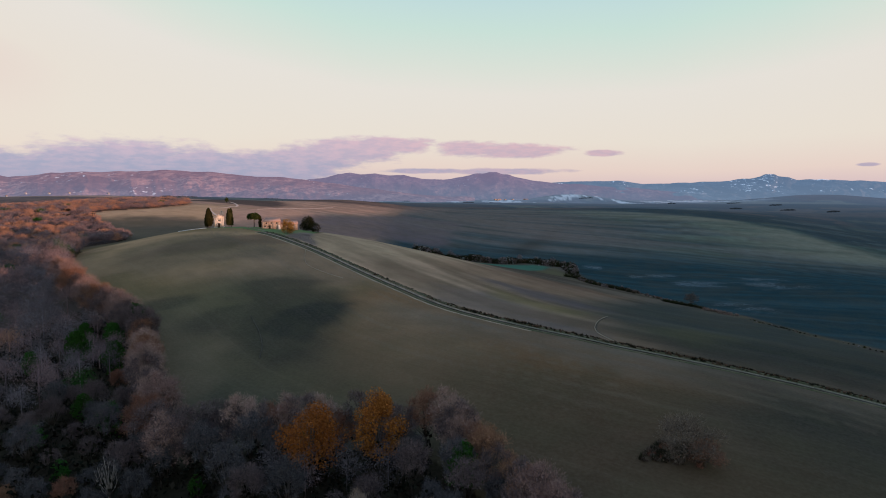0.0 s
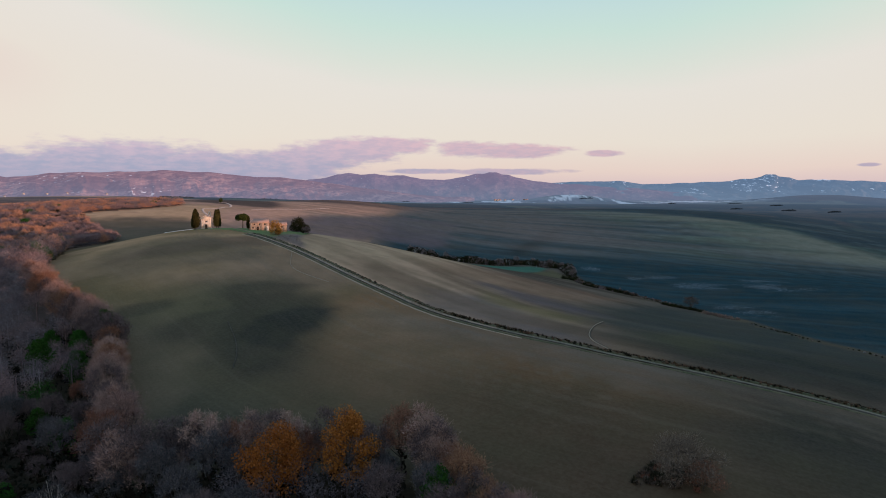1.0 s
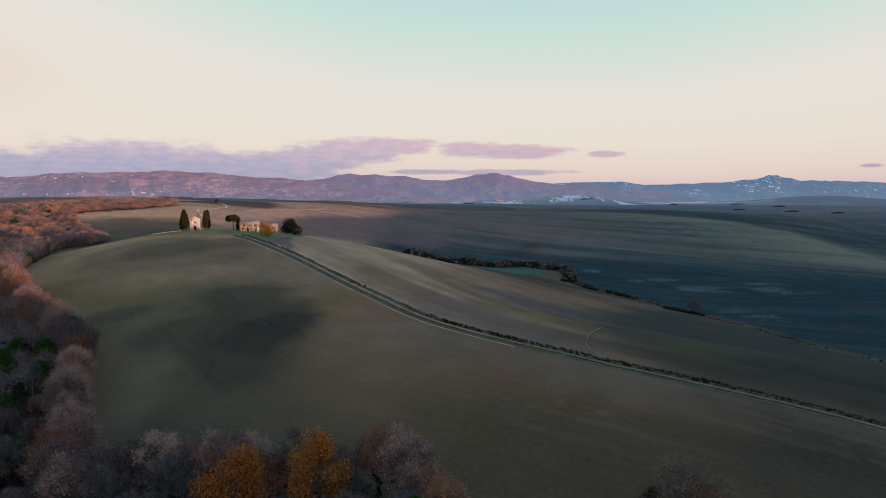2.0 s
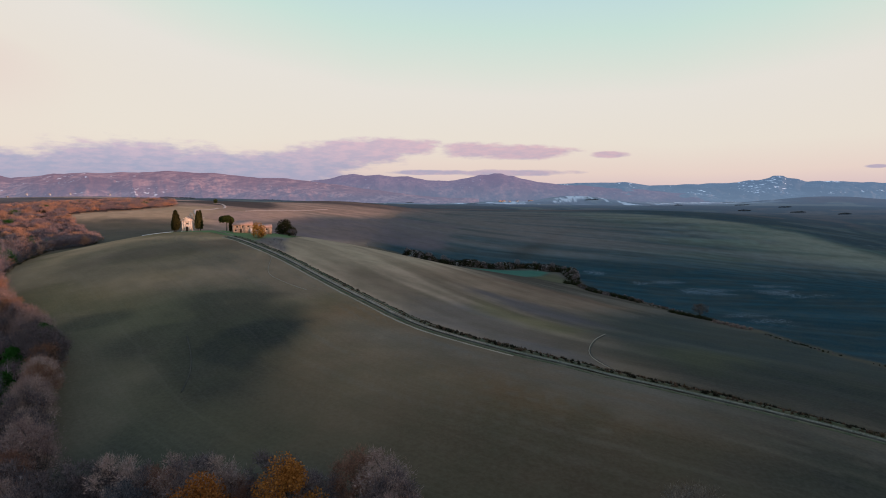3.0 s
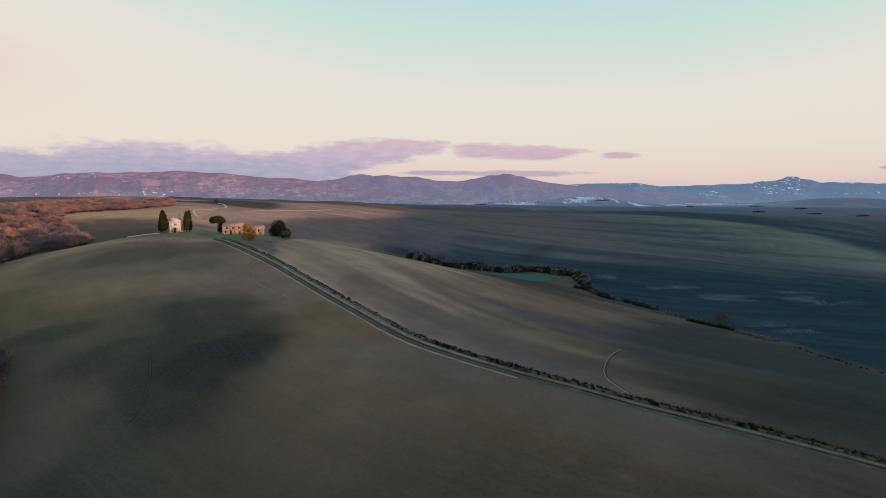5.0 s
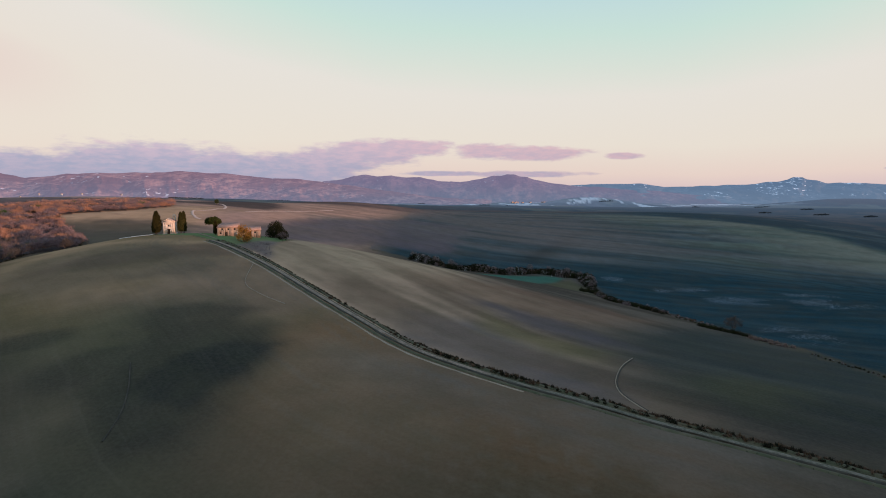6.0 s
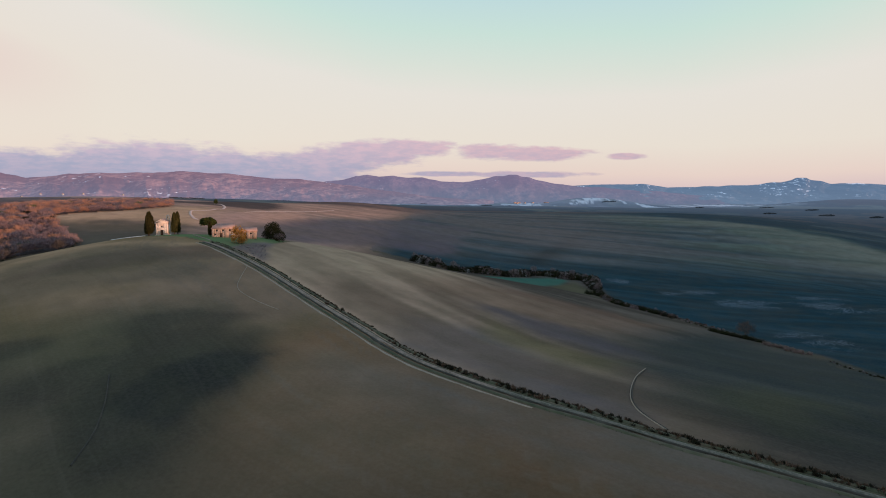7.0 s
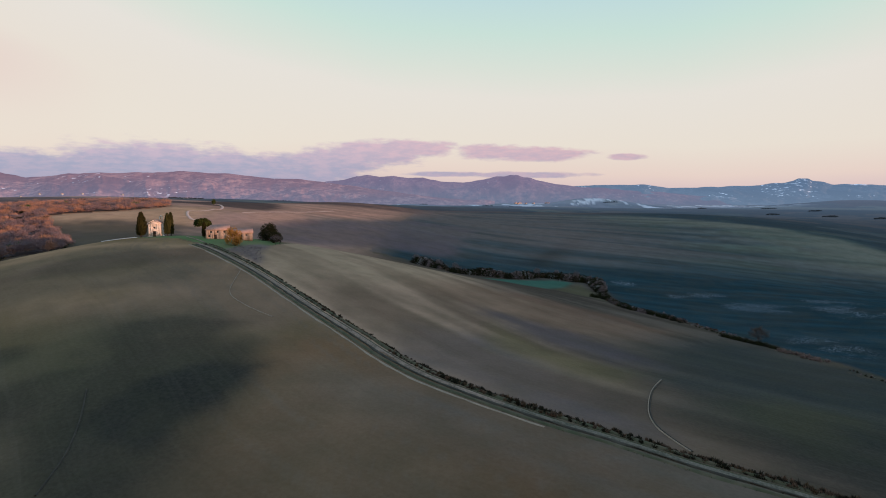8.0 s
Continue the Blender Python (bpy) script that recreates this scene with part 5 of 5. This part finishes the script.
for p, side in along_road(0.32):
    run = float(value_noise(p[0] / 18, p[1] / 18, 3))
    if run > 0.22:
        q = p + side * rng.uniform(2.5, 4.6)
        bank.append((q[0], q[1], rng.uniform(0.8, 1.7), rng.uniform(0.4, 1.0) * (0.5 + 1.2 * run) * (0.65 if p[1] > 225 else 1.25), rng.choice([0, 1, 2], p=[0.50, 0.34, 0.16])))
clumps("track_scrub", bank, ["scrub_dark", "scrub_brown", "dry_blades"], "dark brambles and dry grass along the track's bank", "scrub", 6, 80)
tufts = []
for p, side in along_road(0.6):
    for _ in range(2):
        q = p + side * (rng.uniform(-3.6, -0.9) if rng.rand() < 0.7 else rng.uniform(2.3, 3.2))
        tufts.append((q[0], q[1], rng.uniform(0.4, 0.9), rng.uniform(0.15, 0.45), rng.choice([0, 0, 0, 1])))
    if rng.rand() < 0.85:
        q = p + side * rng.uniform(0.9, 1.5)
        tufts.append((q[0], q[1], rng.uniform(0.4, 0.8), rng.uniform(0.1, 0.25), 0))
clumps("verge_tufts", tufts, ["grass_blades", "dry_blades"], "tufts of grass on the track's verges", "grass", 7, 9)
hedge = []
for p in curve(STREAM[1:], 2.0):
    tall, low = p[1] > 540, p[1] > 420
    lush = float(value_noise(p[0] / 16 + 3, p[1] / 16, 3))
    if lush < (0.16 if tall else 0.26 if low else 0.36):
        continue
    for _ in range(9 if tall else 5 if low else 2):
        kind = rng.choice([0, 2, 3, 1, 4], p=[0.34, 0.36, 0.20, 0.07, 0.03])
        high = (rng.uniform(4.0, 10.0) if tall else rng.uniform(1.6, 4.6) if low else rng.uniform(0.6, 1.5)) * (0.5 + 0.9 * lush)
        off = rng.uniform(-5, 7) if tall else rng.uniform(-3.5, 3.5) if low else rng.uniform(-1.5, 1.5)
        hedge.append((p[0] + off * 0.7, p[1] + off, high * rng.uniform(0.9, 1.5), high, kind))
hedge += [(146 + 0.62 * k + rng.uniform(-1, 1), 384 - 0.85 * k + rng.uniform(-1, 1), rng.uniform(4, 7), rng.uniform(2.2, 4.2), rng.choice([0, 2])) for k in range(26)]
hedge += [(112 + rng.normal() * 3, 503 + rng.normal() * 5, rng.uniform(3, 6), rng.uniform(3, 6), rng.choice([0, 2])) for _ in range(16)]
hedge += [(116 + rng.normal() * 2.5, 462 + rng.normal() * 5, rng.uniform(3, 6), rng.uniform(2.5, 5), rng.choice([0, 2])) for _ in range(14)]
hedge += [(rng.uniform(92, 128), rng.uniform(584, 602), rng.uniform(1.0, 2.4), rng.uniform(1.5, 5.5), 4) for _ in range(26)]
clumps("stream_hedge", hedge, ["scrub_dark", "scrub_brown", "leaves_oak", "scrub_lavender", "frosted"], "dark scrub with mauve bare bushes along the stream", "hedge", 8, 230)
small = bare_tree_meshes(48, 7.5, 6.0, "bark", "scrub_lavender", 1500, 0.7), bare_tree_meshes(49, 6.5, 6.5, "bark", "twigs_mauve", 1500, 0.7)
for k, p in enumerate(curve(STREAM[1:11], 12)):
    if k % 4 != 3:
        tree_from(small[k % 2], "stream_tree", on_ground(p[0] + rng.uniform(-5, 5), p[1] + rng.uniform(-5, 5)), rng.uniform(0, 360), rng.uniform(0.7, 1.25), "small bare tree in the hedge along the stream", "tree", "trees along the stream")
reeds = [(160 + rng.uniform(-2.5, 2.5) + 0.2 * k, 358 - 0.42 * k + rng.uniform(-2.5, 2.5), rng.uniform(1.6, 3.0), rng.uniform(0.9, 2.0), 0) for k in range(48)]
clumps("reed_bed", reeds, ["scrub_pink"], "pinkish dry reeds beside the stream", "reeds", 9, 60)
rough = [(134 + 0.35 * k + rng.uniform(-3, 3), 442 - 0.8 * k + rng.uniform(-5, 5), rng.uniform(1.0, 2.6), rng.uniform(0.4, 1.3), rng.choice([0, 0, 1])) for k in range(60)]
clumps("rough_bank", rough, ["scrub_brown", "scrub_lavender"], "low reddish scrub on the stream's bank", "scrub", 16, 60)
tree_from(bare_tree_meshes(46, 8.5, 10.0, "bark", "twigs_umber", 4200, 0.8, 0.15), "bare_tree", on_ground(161, 378), 0, 1.0, "bare brown tree beside the stream", "tree")
scrub = []
for _ in range(420):
    x, y = rng.uniform(-92, -68), rng.uniform(319, 358)
    if inside(x, y, LAWN_SCRUB):
        scrub.append((x, y, rng.uniform(0.6, 1.4), rng.uniform(0.15, 0.45), 0))
thicket = [(47.5 + rng.normal() * 3.2, 120.5 + rng.normal() * 1.8, rng.uniform(1.0, 2.2), rng.uniform(0.6, 1.9), rng.choice([0, 0, 2, 2, 1])) for _ in range(110)]
clumps("thicket", thicket, ["scrub_dark", "twigs_rust", "twigs_umber"], "dark thicket at the foot of the lone tree", "thicket", 14, 70)
clumps("lawn_scrub", scrub, ["scrub_lavender"], "greyish lavender scrub between track and oaks", "scrub", 10, 26)
edge = []
for a, b in zip(WOOD[24:], WOOD[25:] + WOOD[:1]):
    for t in np.linspace(0, 1, max(2, int(math.hypot(b[0] - a[0], b[1] - a[1]) / 2.0))):
        edge.append((a[0] + (b[0] - a[0]) * t + rng.uniform(-0.5, 2.0), a[1] + (b[1] - a[1]) * t + rng.uniform(-1, 1), rng.uniform(1.0, 2.2), rng.uniform(0.5, 1.3), rng.randint(0, 2)))
clumps("wood_fringe", edge, ["grass_blades", "dry_blades"], "strip of rough grass along the wood's edge", "grass", 12, 22)


# ---- far farms, village and copses ----


def far_house(place, turn, wide, deep, high, wall, label, group):
    house = thing("far_house", place, turn, label=label, category="house", group=group)
    part("wall", Geo().box(-wide / 2, -deep / 2, -4, wide / 2, deep / 2, high), wall, house)
    part("roof", Geo().prism([(-wide / 2 - 0.6, high), (wide / 2 + 0.6, high), (wide * 0.1, high + deep * 0.33), (-wide * 0.1, high + deep * 0.33)], -deep / 2 - 0.6, deep / 2 + 0.6), "roof_tile", house)
    return house


rng = np.random.RandomState(77)
first = far_house((-52, 3560, -30), 20, 14, 9, 8, "plaster_white", "pale farmhouse alone on the plain", "")
second = far_house((330, 3400, -32), 10, 9, 7, 5, "plaster_grey", "pale house with a tiled roof on the far plain", "houses of the far village")
third = far_house((400, 3430, -32), 40, 11, 8, 4.5, "rubble_wall", "brick-red house with a tiled roof on the far plain", "houses of the far village")
for k in range(34):
    x, y = rng.uniform(300, 760), rng.uniform(3300, 3620)
    copy_thing(second if rng.rand() < 0.55 else third, pose(x, y, float(ground_z(x, y)) + 1, 0, 0, rng.uniform(0, 90)))
hill_house = far_house(tuple(NEAR_HILLS[20, 560]), 20, 8, 5, 4, "plaster_grey", "white farmhouse on the far hillside", "farms on the far hills")
for k in range(16):
    spot = NEAR_HILLS[rng.randint(8, 34), rng.randint(330, 720)]
    copy_thing(hill_house, pose(spot[0], spot[1], spot[2] + 1.0, 0, 0, rng.uniform(-30, 60)))
geo = Geo()
for cx, cy, long in ((-408, 3080, 40), (-196, 3150, 34), (120, 2820, 45), (215, 2700, 30), (-560, 2900, 50), (700, 2900, 60), (834, 2161, 26), (875, 1769, 34), (985, 1690, 40), (1062, 1611, 34), (1074, 1912, 40),
                     (1130, 2300, 55), (-560, 1900, 60), (-726, 1636, 70), (-420, 1560, 60), (-330, 1500, 45)):
    long *= 0.6
    count = int(long * 16)
    u = rng.uniform(-1, 1, count)
    x, y = cx + u * long, cy + u * long * 0.3 + rng.uniform(-4, 4, count)
    z = ground_z(x, y) + rng.uniform(-1, 5, count) * (0.25 + 0.75 * value_noise(x / 9, y / 30, 3)) * (1 - 0.6 * u * u)
    geo.leaves(np.stack([x, y, z], -1), rng.uniform(1.2, 3.0, count), rng)
tagged(new("far_copses", geo.mesh("far_copses", "far_scrub")), "dark copses and hedgerows on the plain", "copse", kind="stuff")
